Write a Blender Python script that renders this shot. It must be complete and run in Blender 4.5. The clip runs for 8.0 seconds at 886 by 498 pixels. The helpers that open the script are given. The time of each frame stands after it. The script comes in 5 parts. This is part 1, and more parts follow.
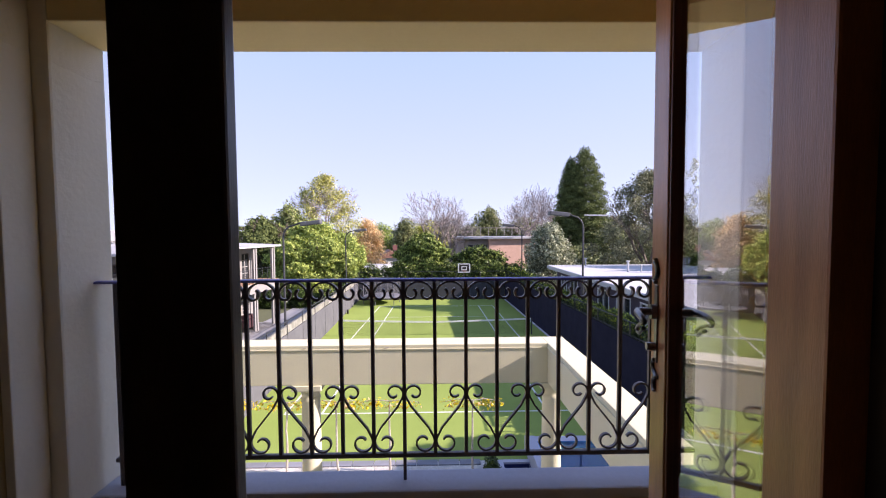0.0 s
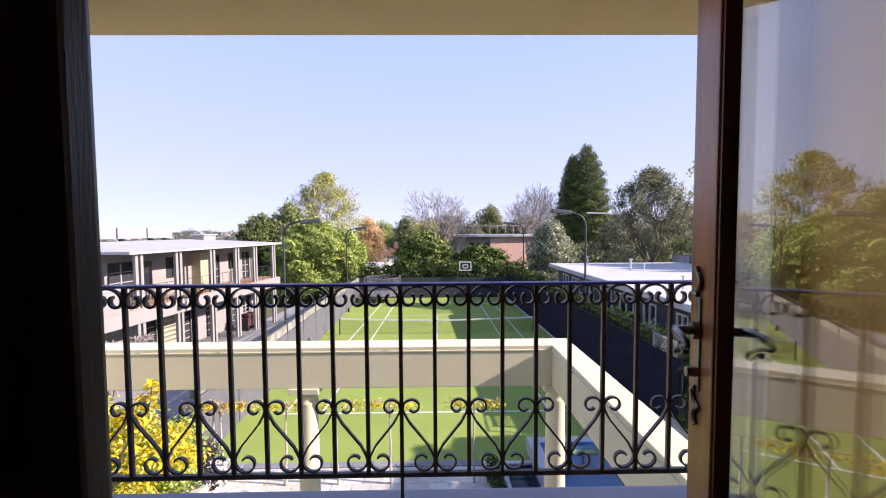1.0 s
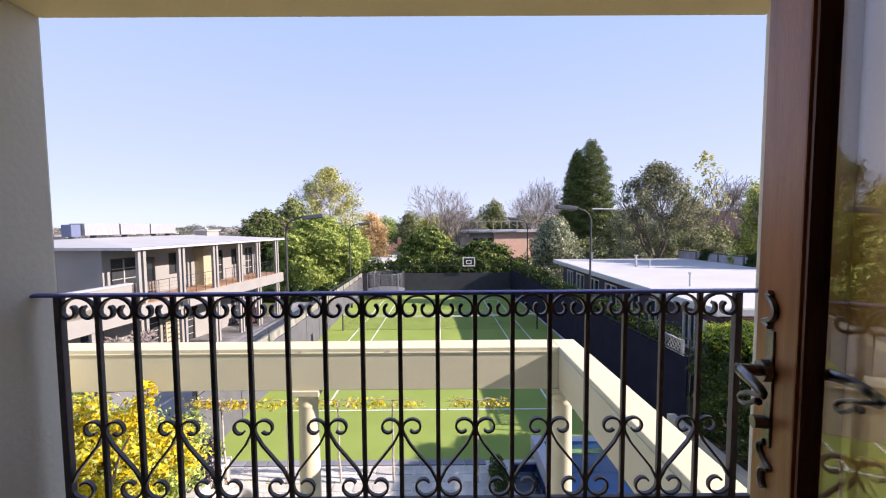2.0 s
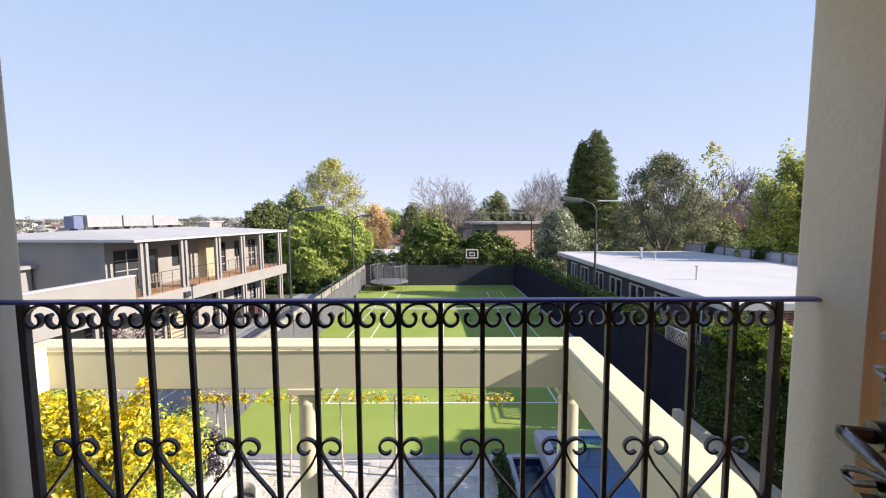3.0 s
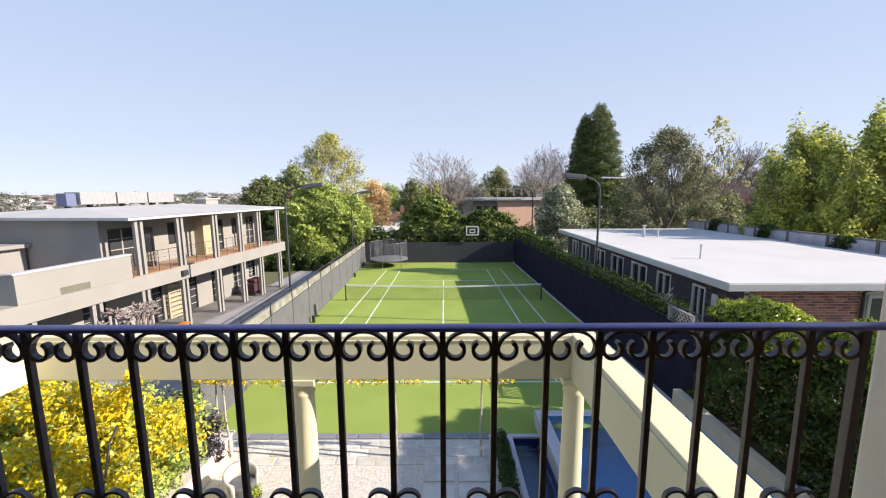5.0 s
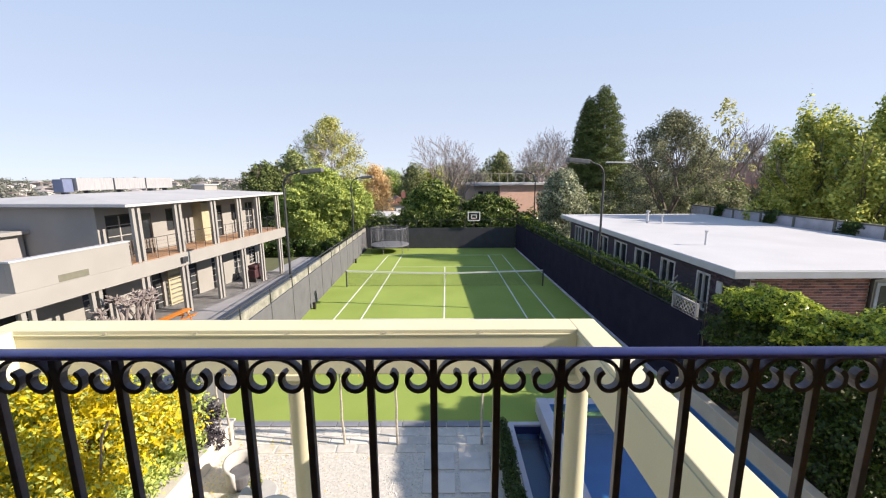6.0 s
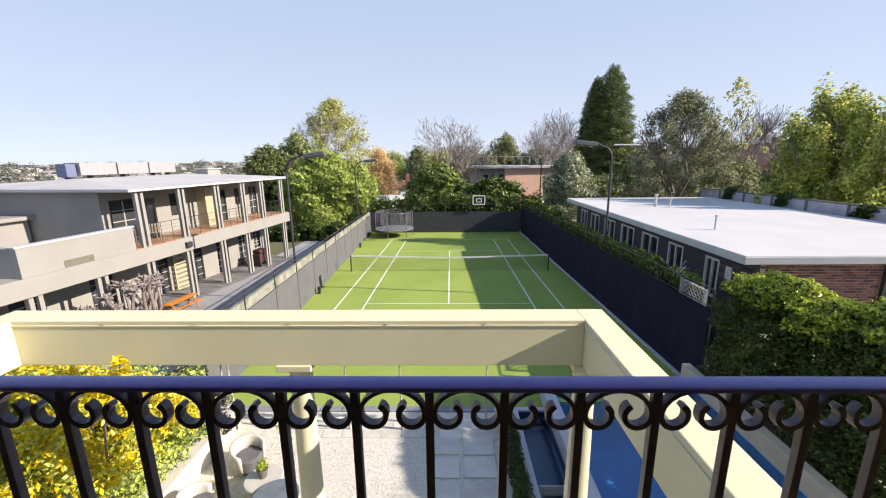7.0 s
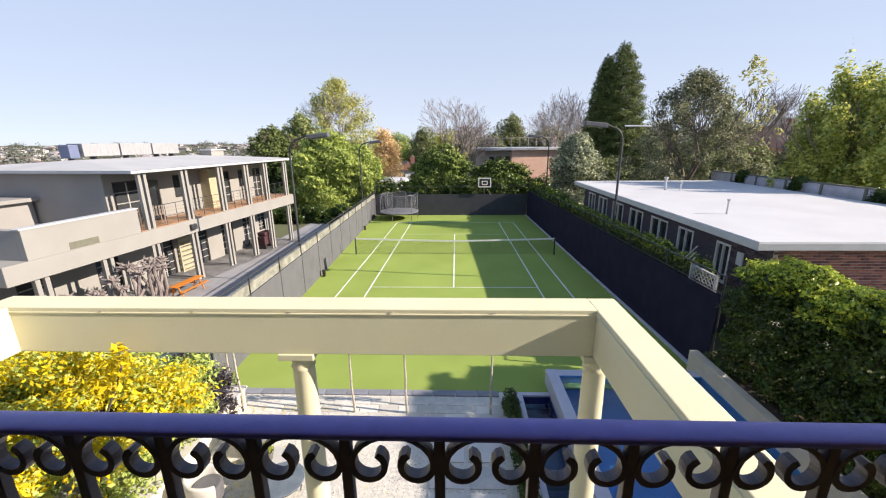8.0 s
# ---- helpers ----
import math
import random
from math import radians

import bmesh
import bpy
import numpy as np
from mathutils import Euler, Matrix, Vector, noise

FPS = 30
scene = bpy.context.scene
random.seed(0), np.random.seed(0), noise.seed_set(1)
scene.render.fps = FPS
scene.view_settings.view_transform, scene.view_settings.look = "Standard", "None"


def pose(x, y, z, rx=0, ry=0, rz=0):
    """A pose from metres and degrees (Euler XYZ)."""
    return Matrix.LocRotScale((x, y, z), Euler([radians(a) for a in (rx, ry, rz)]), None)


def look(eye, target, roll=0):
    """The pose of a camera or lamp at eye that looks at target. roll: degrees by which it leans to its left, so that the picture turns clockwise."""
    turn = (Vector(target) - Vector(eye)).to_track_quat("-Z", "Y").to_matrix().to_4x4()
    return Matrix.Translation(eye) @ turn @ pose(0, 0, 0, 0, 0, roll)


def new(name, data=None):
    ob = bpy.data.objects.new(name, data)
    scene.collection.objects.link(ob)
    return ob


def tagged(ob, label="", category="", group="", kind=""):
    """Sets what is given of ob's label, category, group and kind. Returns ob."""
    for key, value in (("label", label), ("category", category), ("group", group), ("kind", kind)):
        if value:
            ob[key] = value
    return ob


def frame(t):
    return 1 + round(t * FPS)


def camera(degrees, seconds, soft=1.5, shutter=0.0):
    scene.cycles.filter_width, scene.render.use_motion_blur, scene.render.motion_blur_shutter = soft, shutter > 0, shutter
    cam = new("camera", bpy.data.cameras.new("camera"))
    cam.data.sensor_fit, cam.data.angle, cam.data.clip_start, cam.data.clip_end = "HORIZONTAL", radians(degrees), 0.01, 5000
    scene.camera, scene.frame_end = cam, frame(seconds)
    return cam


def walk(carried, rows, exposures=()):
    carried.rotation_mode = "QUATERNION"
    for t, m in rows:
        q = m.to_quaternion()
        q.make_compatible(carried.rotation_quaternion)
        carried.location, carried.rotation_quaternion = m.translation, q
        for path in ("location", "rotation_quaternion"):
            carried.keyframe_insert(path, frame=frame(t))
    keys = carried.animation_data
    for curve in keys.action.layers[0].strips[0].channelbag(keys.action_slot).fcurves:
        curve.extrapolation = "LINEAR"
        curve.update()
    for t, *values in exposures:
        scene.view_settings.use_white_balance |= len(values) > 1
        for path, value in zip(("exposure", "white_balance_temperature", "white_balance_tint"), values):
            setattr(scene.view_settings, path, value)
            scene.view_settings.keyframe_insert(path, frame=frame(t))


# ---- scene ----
cam = camera(97.0, 8.0, soft=1.15)
PATH = [
    (0, (0.108, -0.911, 6.497), (0.14, 1.087, 6.412), -0.4),
    (0.5, (0.11, -0.823, 6.498), (0.143, 1.175, 6.409), -0.4),
    (1, (0.113, -0.746, 6.508), (0.139, 1.252, 6.412), -0.4),
    (1.5, (0.113, -0.667, 6.526), (0.131, 1.33, 6.421), -0.4),
    (3, (0.111, -0.401, 6.571), (0.103, 1.592, 6.408), -0.3),
    (3.5, (0.103, -0.34, 6.594), (0.093, 1.651, 6.406), -0.3),
    (4, (0.098, -0.25, 6.607), (0.088, 1.738, 6.387), -0.3),
    (4.5, (0.096, -0.177, 6.634), (0.088, 1.807, 6.383), -0.3),
    (6, (0.128, 0.136, 6.683), (0.111, 2.103, 6.323), -0.4),
    (6.5, (0.135, 0.237, 6.692), (0.106, 2.197, 6.294), -0.5),
    (7, (0.142, 0.301, 6.712), (0.1, 2.251, 6.27), -0.6),
    (7.5, (0.139, 0.39, 6.712), (0.084, 2.33, 6.228), -0.6),
    (8, (0.122, 0.49, 6.712), (0.055, 2.418, 6.184), -0.5),
]
walk(cam, [(t, look(eye, target, roll)) for t, eye, target, roll in PATH], [(0.0, 1.32, 6550, 33), (1.5, 1.23, 6600, 30), (3.5, 1.12, 6900, 19), (8.0, 1.11, 7050, 18)])

# ---- light ----
ELEV, AZ = radians(28.0), radians(98.0)
world = bpy.data.worlds.new("sky")
scene.world = world
world.use_nodes = True
wn = world.node_tree
sky = wn.nodes.new("ShaderNodeTexSky")
sky.sky_type, sky.sun_disc = "NISHITA", False
sky.sun_elevation, sky.sun_rotation = ELEV, AZ
sky.air_density, sky.dust_density, sky.ozone_density = 0.5, 0.2, 4.0
haze = wn.nodes.new("ShaderNodeMixRGB")
tone, low = wn.nodes.new("ShaderNodeMixRGB"), wn.nodes.new("ShaderNodeMapRange")
tone.inputs[1].default_value, tone.inputs[2].default_value = (2.42, 2.79, 3.2, 1), (1.45, 2.22, 3.33, 1)
low.inputs[1].default_value, low.inputs[2].default_value = -0.02, 0.5
tc, sx, fall = wn.nodes.new("ShaderNodeTexCoord"), wn.nodes.new("ShaderNodeSeparateXYZ"), wn.nodes.new("ShaderNodeMapRange")
fall.interpolation_type = "SMOOTHSTEP"
fall.inputs[1].default_value, fall.inputs[2].default_value, fall.inputs[3].default_value, fall.inputs[4].default_value = 0.45, 0.75, 0.88, 0.4
wn.links.new(tc.outputs["Generated"], sx.inputs[0])
wn.links.new(sx.outputs["Z"], fall.inputs[0])
wn.links.new(sx.outputs["Z"], low.inputs[0])
wn.links.new(low.outputs[0], tone.inputs[0])
wn.links.new(tone.outputs[0], haze.inputs[2])
wn.links.new(fall.outputs[0], haze.inputs[0])
wn.links.new(sky.outputs[0], haze.inputs[1])
wn.links.new(haze.outputs[0], wn.nodes["Background"].inputs[0])
wn.nodes["Background"].inputs[1].default_value = 0.135
sun_dir = Vector((math.sin(AZ) * math.cos(ELEV), math.cos(AZ) * math.cos(ELEV), math.sin(ELEV)))
sun = new("sun", bpy.data.lights.new("sun", "SUN"))
sun.data.energy, sun.data.angle, sun.data.color = 4.15, radians(0.5), (1.0, 0.945, 0.82)
sun.matrix_world = look(sun_dir * 60, (0, 0, 0))

# ---- materials ----
MATS = {}


def mat(name, a, b=None, rough=0.7, metal=0.0, scale=6.0, fine=60.0, bump=0.15, island=0.0, spec=0.5, detail=4.0, stretch=None, trans=0.0, mid=0.5):
    """A two-scale procedural surface between the colours a and b."""
    if name in MATS:
        return MATS[name]
    m = bpy.data.materials.new(name)
    m.use_nodes = True
    nt = m.node_tree
    N, L = nt.nodes, nt.links
    p = N["Principled BSDF"]
    b = b or tuple(c * 0.8 for c in a)
    co = N.new("ShaderNodeTexCoord")
    src = co.outputs["Object"]
    if stretch:
        mp = N.new("ShaderNodeMapping")
        mp.inputs["Scale"].default_value = stretch
        L.new(src, mp.inputs["Vector"])
        src = mp.outputs[0]
    n1, n2 = N.new("ShaderNodeTexNoise"), N.new("ShaderNodeTexNoise")
    for n, s in ((n1, scale), (n2, fine)):
        n.inputs["Scale"].default_value, n.inputs["Detail"].default_value = s, detail
        L.new(src, n.inputs["Vector"])
    add = N.new("ShaderNodeMath")
    add.operation = "MULTIPLY_ADD"
    L.new(n2.outputs[0], add.inputs[0])
    add.inputs[1].default_value = 0.45
    L.new(n1.outputs[0], add.inputs[2])
    fac = add.outputs[0]
    if island:
        gi = N.new("ShaderNodeNewGeometry")
        oi = N.new("ShaderNodeObjectInfo")
        s1 = N.new("ShaderNodeMath")
        L.new(gi.outputs["Random Per Island"], s1.inputs[0])
        L.new(oi.outputs["Random"], s1.inputs[1])
        s2 = N.new("ShaderNodeMath")
        s2.operation = "FRACT"
        L.new(s1.outputs[0], s2.inputs[0])
        s3 = N.new("ShaderNodeMath")
        s3.operation = "MULTIPLY_ADD"
        L.new(s2.outputs[0], s3.inputs[0])
        s3.inputs[1].default_value = island
        L.new(fac, s3.inputs[2])
        s4 = N.new("ShaderNodeMath")
        s4.operation = "SUBTRACT"
        L.new(s3.outputs[0], s4.inputs[0])
        s4.inputs[1].default_value = island * 0.5
        fac = s4.outputs[0]
    r = N.new("ShaderNodeValToRGB")
    r.color_ramp.elements[0].position, r.color_ramp.elements[1].position = mid - 0.05, mid + 0.45
    r.color_ramp.elements[0].color, r.color_ramp.elements[1].color = (*b, 1), (*a, 1)
    L.new(fac, r.inputs[0])
    L.new(r.outputs[0], p.inputs["Base Color"])
    p.inputs["Roughness"].default_value, p.inputs["Metallic"].default_value = rough, metal
    p.inputs["Specular IOR Level"].default_value = spec
    if bump:
        bp = N.new("ShaderNodeBump")
        bp.inputs["Strength"].default_value, bp.inputs["Distance"].default_value = bump, 0.02
        L.new(fac, bp.inputs["Height"])
        L.new(bp.outputs[0], p.inputs["Normal"])
    if trans:
        tr = N.new("ShaderNodeBsdfTranslucent")
        mx = N.new("ShaderNodeMixShader")
        mx.inputs[0].default_value = trans
        L.new(r.outputs[0], tr.inputs[0])
        L.new(p.outputs[0], mx.inputs[1])
        L.new(tr.outputs[0], mx.inputs[2])
        L.new(mx.outputs[0], N["Material Output"].inputs[0])
    MATS[name] = m
    return m


def glass_mat(name, tint=(1, 1, 1), rough=0.0):
    m = bpy.data.materials.new(name)
    m.use_nodes = True
    p = m.node_tree.nodes["Principled BSDF"]
    p.inputs["Base Color"].default_value = (*tint, 1)
    p.inputs["Transmission Weight"].default_value, p.inputs["Roughness"].default_value, p.inputs["IOR"].default_value = 1.0, rough, 1.5
    return m


RENDER_CREAM = mat("cream_render", (0.67, 0.635, 0.455), (0.61, 0.575, 0.405), rough=0.85, scale=1.2, fine=45, bump=0.10)
WALL_STONE = mat("pale_render", (0.82, 0.75, 0.61), (0.74, 0.67, 0.53), rough=0.85, scale=1.5, fine=40, bump=0.25)
ROOM_WALL = mat("ochre_wall", (0.84, 0.60, 0.25), (0.78, 0.54, 0.20), rough=0.8, scale=2, fine=50)
TIMBER = mat("dark_red_timber", (0.62, 0.25, 0.10), (0.37, 0.135, 0.05), rough=0.33, scale=5, fine=90, bump=0.08, stretch=(6, 6, 0.6))
# near black: the darkness of the unlit room-side faces is in the colour
TIMBER_UNLIT = mat("unlit_timber", (0.085, 0.064, 0.070), (0.052, 0.038, 0.042), rough=0.36, scale=5, fine=90, bump=0.08, stretch=(6, 6, 0.6))
IRON = mat("painted_iron", (0.125, 0.105, 0.125), (0.088, 0.074, 0.09), rough=0.36, scale=30, fine=300, bump=0.12)
# handrail iron: the reflected blue of the sky is put into the base colour
IRON_SKY_SHEEN = mat("sky_tinted_iron", (0.16, 0.155, 0.58), (0.13, 0.125, 0.48), rough=0.36, scale=30, fine=300, bump=0.06)
BRASS = mat("aged_brass", (0.27, 0.26, 0.275), (0.10, 0.095, 0.105), rough=0.3, metal=1.0, scale=30, fine=200, bump=0.05)
GLASS = glass_mat("clear_glass")
GRASS_COURT = mat("court_turf", (0.275, 0.358, 0.09), (0.22, 0.297, 0.068), rough=0.9, scale=0.35, fine=140, bump=0.35, spec=0.1)
WHITE_LINE = mat("white_turf_line", (0.72, 0.74, 0.70), (0.60, 0.63, 0.56), rough=0.9, scale=4, fine=150, bump=0.3)
MESH_DARK = mat("dark_windbreak", (0.125, 0.128, 0.138), (0.092, 0.095, 0.105), rough=0.9, scale=1.5, fine=220, bump=0.1)
FAR_MESH = mat("charcoal_windbreak", (0.05, 0.052, 0.064), (0.036, 0.038, 0.048), rough=0.9, scale=1.5, fine=220, bump=0.1)
# right-hand mesh: navy carries the shade and blue skylight on that fence
NAVY_SHADE = mat("shaded_navy_windbreak", (0.024, 0.023, 0.042), (0.016, 0.015, 0.03), rough=1.0, scale=1.5, fine=220, bump=0.1, spec=0.1)
BAND = mat("mottled_concrete", (0.33, 0.322, 0.28), (0.10, 0.105, 0.085), rough=0.9, scale=2.2, fine=14, bump=0.3)
CONCRETE = mat("stained_concrete", (0.18, 0.175, 0.145), (0.08, 0.08, 0.065), rough=0.9, scale=1.6, fine=30, bump=0.3)
WALKWAY = mat("grey_paving", (0.30, 0.30, 0.315), (0.21, 0.21, 0.22), rough=0.85, scale=1.2, fine=40, island=0.3)
GALV = mat("grey_steel", (0.06, 0.063, 0.072), (0.035, 0.037, 0.043), rough=0.5, metal=0.3, scale=10, fine=100, bump=0.05)
ROOF_WHITE = mat("white_roof", (0.57, 0.57, 0.585), (0.49, 0.49, 0.505), rough=0.6, scale=0.5, fine=20, bump=0.05)
FASCIA = mat("pale_fascia", (0.50, 0.51, 0.54), (0.43, 0.44, 0.46), rough=0.5, scale=2, fine=30, bump=0.05)
LEFT_WALL = mat("left_render", (0.30, 0.293, 0.276), (0.256, 0.25, 0.235), rough=0.85, scale=0.8, fine=30)
LEFT_GREY = mat("grey_render", (0.285, 0.275, 0.268), (0.242, 0.232, 0.226), rough=0.85, scale=0.8, fine=30)
DECK = mat("deck_timber", (0.38, 0.22, 0.13), (0.26, 0.15, 0.09), rough=0.6, scale=3, fine=40, island=0.4)
WARM_TIMBER = mat("weathered_chair_timber", (0.26, 0.21, 0.17), (0.16, 0.13, 0.105), rough=0.7, scale=4, fine=50)
DARK_FRAME = mat("dark_window", (0.035, 0.028, 0.026), (0.022, 0.018, 0.017), rough=0.35)
PALE_BAR = mat("dulled_white_bar", (0.40, 0.39, 0.38), (0.32, 0.31, 0.30), rough=0.6, scale=5, fine=60, bump=0.05)
PANE_DARK = mat("window_pane", (0.05, 0.055, 0.06), (0.035, 0.038, 0.042), rough=0.06, bump=0, spec=0.8)
WHITE_PAINT = mat("white_paint", (0.78, 0.78, 0.76), (0.68, 0.68, 0.66), rough=0.5, scale=5, fine=60, bump=0.05)
BRICK = mat("red_brick", (0.46, 0.19, 0.15), (0.20, 0.09, 0.085), rough=0.9, scale=8, fine=60, island=0.8, bump=0.3)
MORTAR = mat("mortar", (0.62, 0.57, 0.53), (0.50, 0.46, 0.43), rough=0.95, scale=8, fine=90)
PINK_BRICK = mat("pink_brick", (0.72, 0.47, 0.37), (0.62, 0.39, 0.30), rough=0.9, scale=1.5, fine=14)
PAVER = mat("pale_limestone", (0.60, 0.58, 0.555), (0.44, 0.425, 0.41), rough=0.85, scale=2.5, fine=30, island=0.5, bump=0.3)
COURSE = mat("rough_pale_stone", (0.64, 0.615, 0.565), (0.47, 0.45, 0.41), rough=0.9, scale=3, fine=30, island=0.6, bump=0.4)
GRAVEL = mat("pale_gravel", (0.66, 0.635, 0.585), (0.46, 0.44, 0.40), rough=0.95, scale=14, fine=90, bump=0.9)
BLUESTONE = mat("bluestone", (0.26, 0.27, 0.31), (0.19, 0.20, 0.23), rough=0.8, scale=3, fine=40, island=0.5)
POOL_TILE = mat("pool_tile", (0.06, 0.26, 0.58), (0.045, 0.20, 0.48), rough=0.3, scale=3, fine=40, island=0.3, bump=0.05)
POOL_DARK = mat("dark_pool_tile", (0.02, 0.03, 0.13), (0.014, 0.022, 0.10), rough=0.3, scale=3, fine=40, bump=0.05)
COPING = mat("pool_coping", (0.50, 0.50, 0.56), (0.42, 0.42, 0.48), rough=0.8, scale=2, fine=40)
SOIL = mat("dark_soil", (0.07, 0.05, 0.035), (0.04, 0.03, 0.02), rough=1, scale=5, fine=50, bump=0.6)
EARTH = mat("garden_earth", (0.11, 0.12, 0.055), (0.07, 0.075, 0.035), rough=1, scale=0.08, fine=2.0, bump=0.3)
BARK = mat("grey_bark", (0.20, 0.165, 0.135), (0.10, 0.08, 0.065), rough=0.95, scale=5, fine=40, bump=0.6)
PALE_BARK = mat("pale_bark", (0.50, 0.46, 0.40), (0.28, 0.25, 0.21), rough=0.95, scale=12, fine=60, bump=0.4)
TWIG = mat("bare_twig", (0.36, 0.31, 0.29), (0.24, 0.20, 0.185), rough=0.95, scale=3, fine=30)


def leaf_mat(name, a, b, trans=0.25, rough=0.6):
    return mat(name, a, b, rough=rough, scale=0.8, fine=6, bump=0, island=0.9, spec=0.3, trans=trans)


LEAF_HEDGE = leaf_mat("hedge_leaf", (0.085, 0.135, 0.026), (0.02, 0.042, 0.009), 0.25, 0.33)
# lime leaf bright enough to carry the sun on the hedge tops
LEAF_SUNLIT = leaf_mat("sunlit_lime_leaf", (0.60, 0.66, 0.095), (0.16, 0.25, 0.035), 0.35, 0.35)
LEAF_LIME = leaf_mat("lime_leaf", (0.62, 0.67, 0.18), (0.34, 0.42, 0.09), 0.35)
LEAF_BRIGHT = leaf_mat("bright_leaf", (0.46, 0.55, 0.16), (0.19, 0.275, 0.07), 0.3)
LEAF_DARK = leaf_mat("dark_leaf", (0.32, 0.35, 0.15), (0.11, 0.135, 0.055), 0.25)
LEAF_CONIFER = leaf_mat("conifer_leaf", (0.19, 0.235, 0.075), (0.065, 0.095, 0.034), 0.15, 0.8)
LEAF_GREY = leaf_mat("silver_leaf", (0.60, 0.63, 0.45), (0.13, 0.16, 0.09), 0.3)
LEAF_GUM = leaf_mat("gum_leaf", (0.34, 0.35, 0.21), (0.12, 0.13, 0.08), 0.35)
LEAF_YELLOW = leaf_mat("yellow_leaf", (0.92, 0.74, 0.03), (0.55, 0.42, 0.02), 0.4)
LEAF_PALE = leaf_mat("pale_yellow_leaf", (0.66, 0.62, 0.26), (0.42, 0.42, 0.18), 0.35)
LEAF_ORANGE = leaf_mat("orange_leaf", (0.86, 0.66, 0.38), (0.66, 0.48, 0.25), 0.4)
LEAF_OLIVE = leaf_mat("yellow_green_leaf", (0.70, 0.70, 0.19), (0.30, 0.33, 0.07), 0.5)

# ---- mesh helpers ----


def slope(y):
    """Height of the tennis court, which falls gently away from the house."""
    return -0.024 * (min(max(y, 10.0), 60.0) - 10.0)


def box(bm, x0, x1, y0, y1, z0, z1, bevel=0.0, m=None):
    r = bmesh.ops.create_cube(bm, size=1)
    bmesh.ops.scale(bm, vec=(x1 - x0, y1 - y0, z1 - z0), verts=r["verts"])
    bmesh.ops.translate(bm, vec=((x0 + x1) / 2, (y0 + y1) / 2, (z0 + z1) / 2), verts=r["verts"])
    if m is not None:
        bmesh.ops.transform(bm, matrix=m, verts=r["verts"])
    if bevel:
        es = list({e for v in r["verts"] for e in v.link_edges})
        bmesh.ops.bevel(bm, geom=es, offset=bevel, segments=2, affect="EDGES", profile=0.6)
    return bm


def B(*a, **k):
    return box(bmesh.new(), *a, **k)


def tube(bm, pts, radii, n=8, cap=True, flat=None):
    """A tapered tube along pts; flat=(w, d) makes a bar of that section instead."""
    pts = [Vector(p) for p in pts]
    rings = []
    side = None
    for i, p in enumerate(pts):
        d = (pts[min(i + 1, len(pts) - 1)] - pts[max(i - 1, 0)]).normalized()
        if flat:
            side = Vector((0, 1, 0))
            up = d.cross(side).normalized()
            w, dp = (flat[0][i] if hasattr(flat[0], "__len__") else flat[0]) / 2, flat[1] / 2
            ring = [p + up * a * w + side * b * dp for a, b in ((-1, -1), (1, -1), (1, 1), (-1, 1))]
        else:
            if side is None or abs(side.dot(d)) > 0.95:
                side = d.orthogonal().normalized()
            side = (side - d * side.dot(d)).normalized()
            up = d.cross(side)
            r = radii[i] if hasattr(radii, "__len__") else radii
            ring = [p + (side * math.cos(2 * math.pi * k / n) + up * math.sin(2 * math.pi * k / n)) * r for k in range(n)]
        rings.append([bm.verts.new(v) for v in ring])
    for a, b in zip(rings, rings[1:]):
        k = len(a)
        for j in range(k):
            bm.faces.new((a[j], a[(j + 1) % k], b[(j + 1) % k], b[j]))
    if cap:
        bm.faces.new(rings[0][::-1])
        bm.faces.new(rings[-1])
    return bm


def T(*a, **k):
    return tube(bmesh.new(), *a, **k)


def lathe(bm, profile, cx, cy, n=28):
    rings = [[bm.verts.new((cx + r * math.cos(2 * math.pi * k / n), cy + r * math.sin(2 * math.pi * k / n), z)) for k in range(n)] for r, z in profile]
    for a, b in zip(rings, rings[1:]):
        for j in range(n):
            bm.faces.new((a[j], a[(j + 1) % n], b[(j + 1) % n], b[j]))
    bm.faces.new(rings[0][::-1])
    bm.faces.new(rings[-1])
    return bm


def finish(name, bm, material, smooth=False):
    me = bpy.data.meshes.new(name)
    bmesh.ops.recalc_face_normals(bm, faces=bm.faces)
    bm.to_mesh(me)
    bm.free()
    me.materials.append(material)
    if smooth:
        for p in me.polygons:
            p.use_smooth = True
    return new(name, me)


def part(name, bm, material, parent, label="", smooth=False):
    ob = finish(name, bm, material, smooth)
    ob.parent = parent
    if label:
        ob["label"] = label
    return ob


def shared(name, me, parent, loc=(0, 0, 0), rz=0.0, scale=(1, 1, 1)):
    """One more piece on a mesh that alike pieces share."""
    ob = new(name, me)
    ob.location, ob.rotation_euler, ob.scale, ob.parent = loc, (0, 0, rz), scale, parent
    return ob


def thing(name, label, category, m=None, group="", kind=""):
    ob = new(name)
    ob.empty_display_size = 0.2
    if m is not None:
        ob.matrix_basis = m
    return tagged(ob, label, category, group, kind)


def struct(name, bm, material, label=""):
    return tagged(finish(name, bm, material), label or name.replace("_", " "), "", "", "structure")


def raw(name, verts, faces, material, parent=None):
    me = bpy.data.meshes.new(name)
    me.from_pydata(verts, [], faces)
    me.materials.append(material)
    ob = new(name, me)
    ob.parent = parent
    return ob


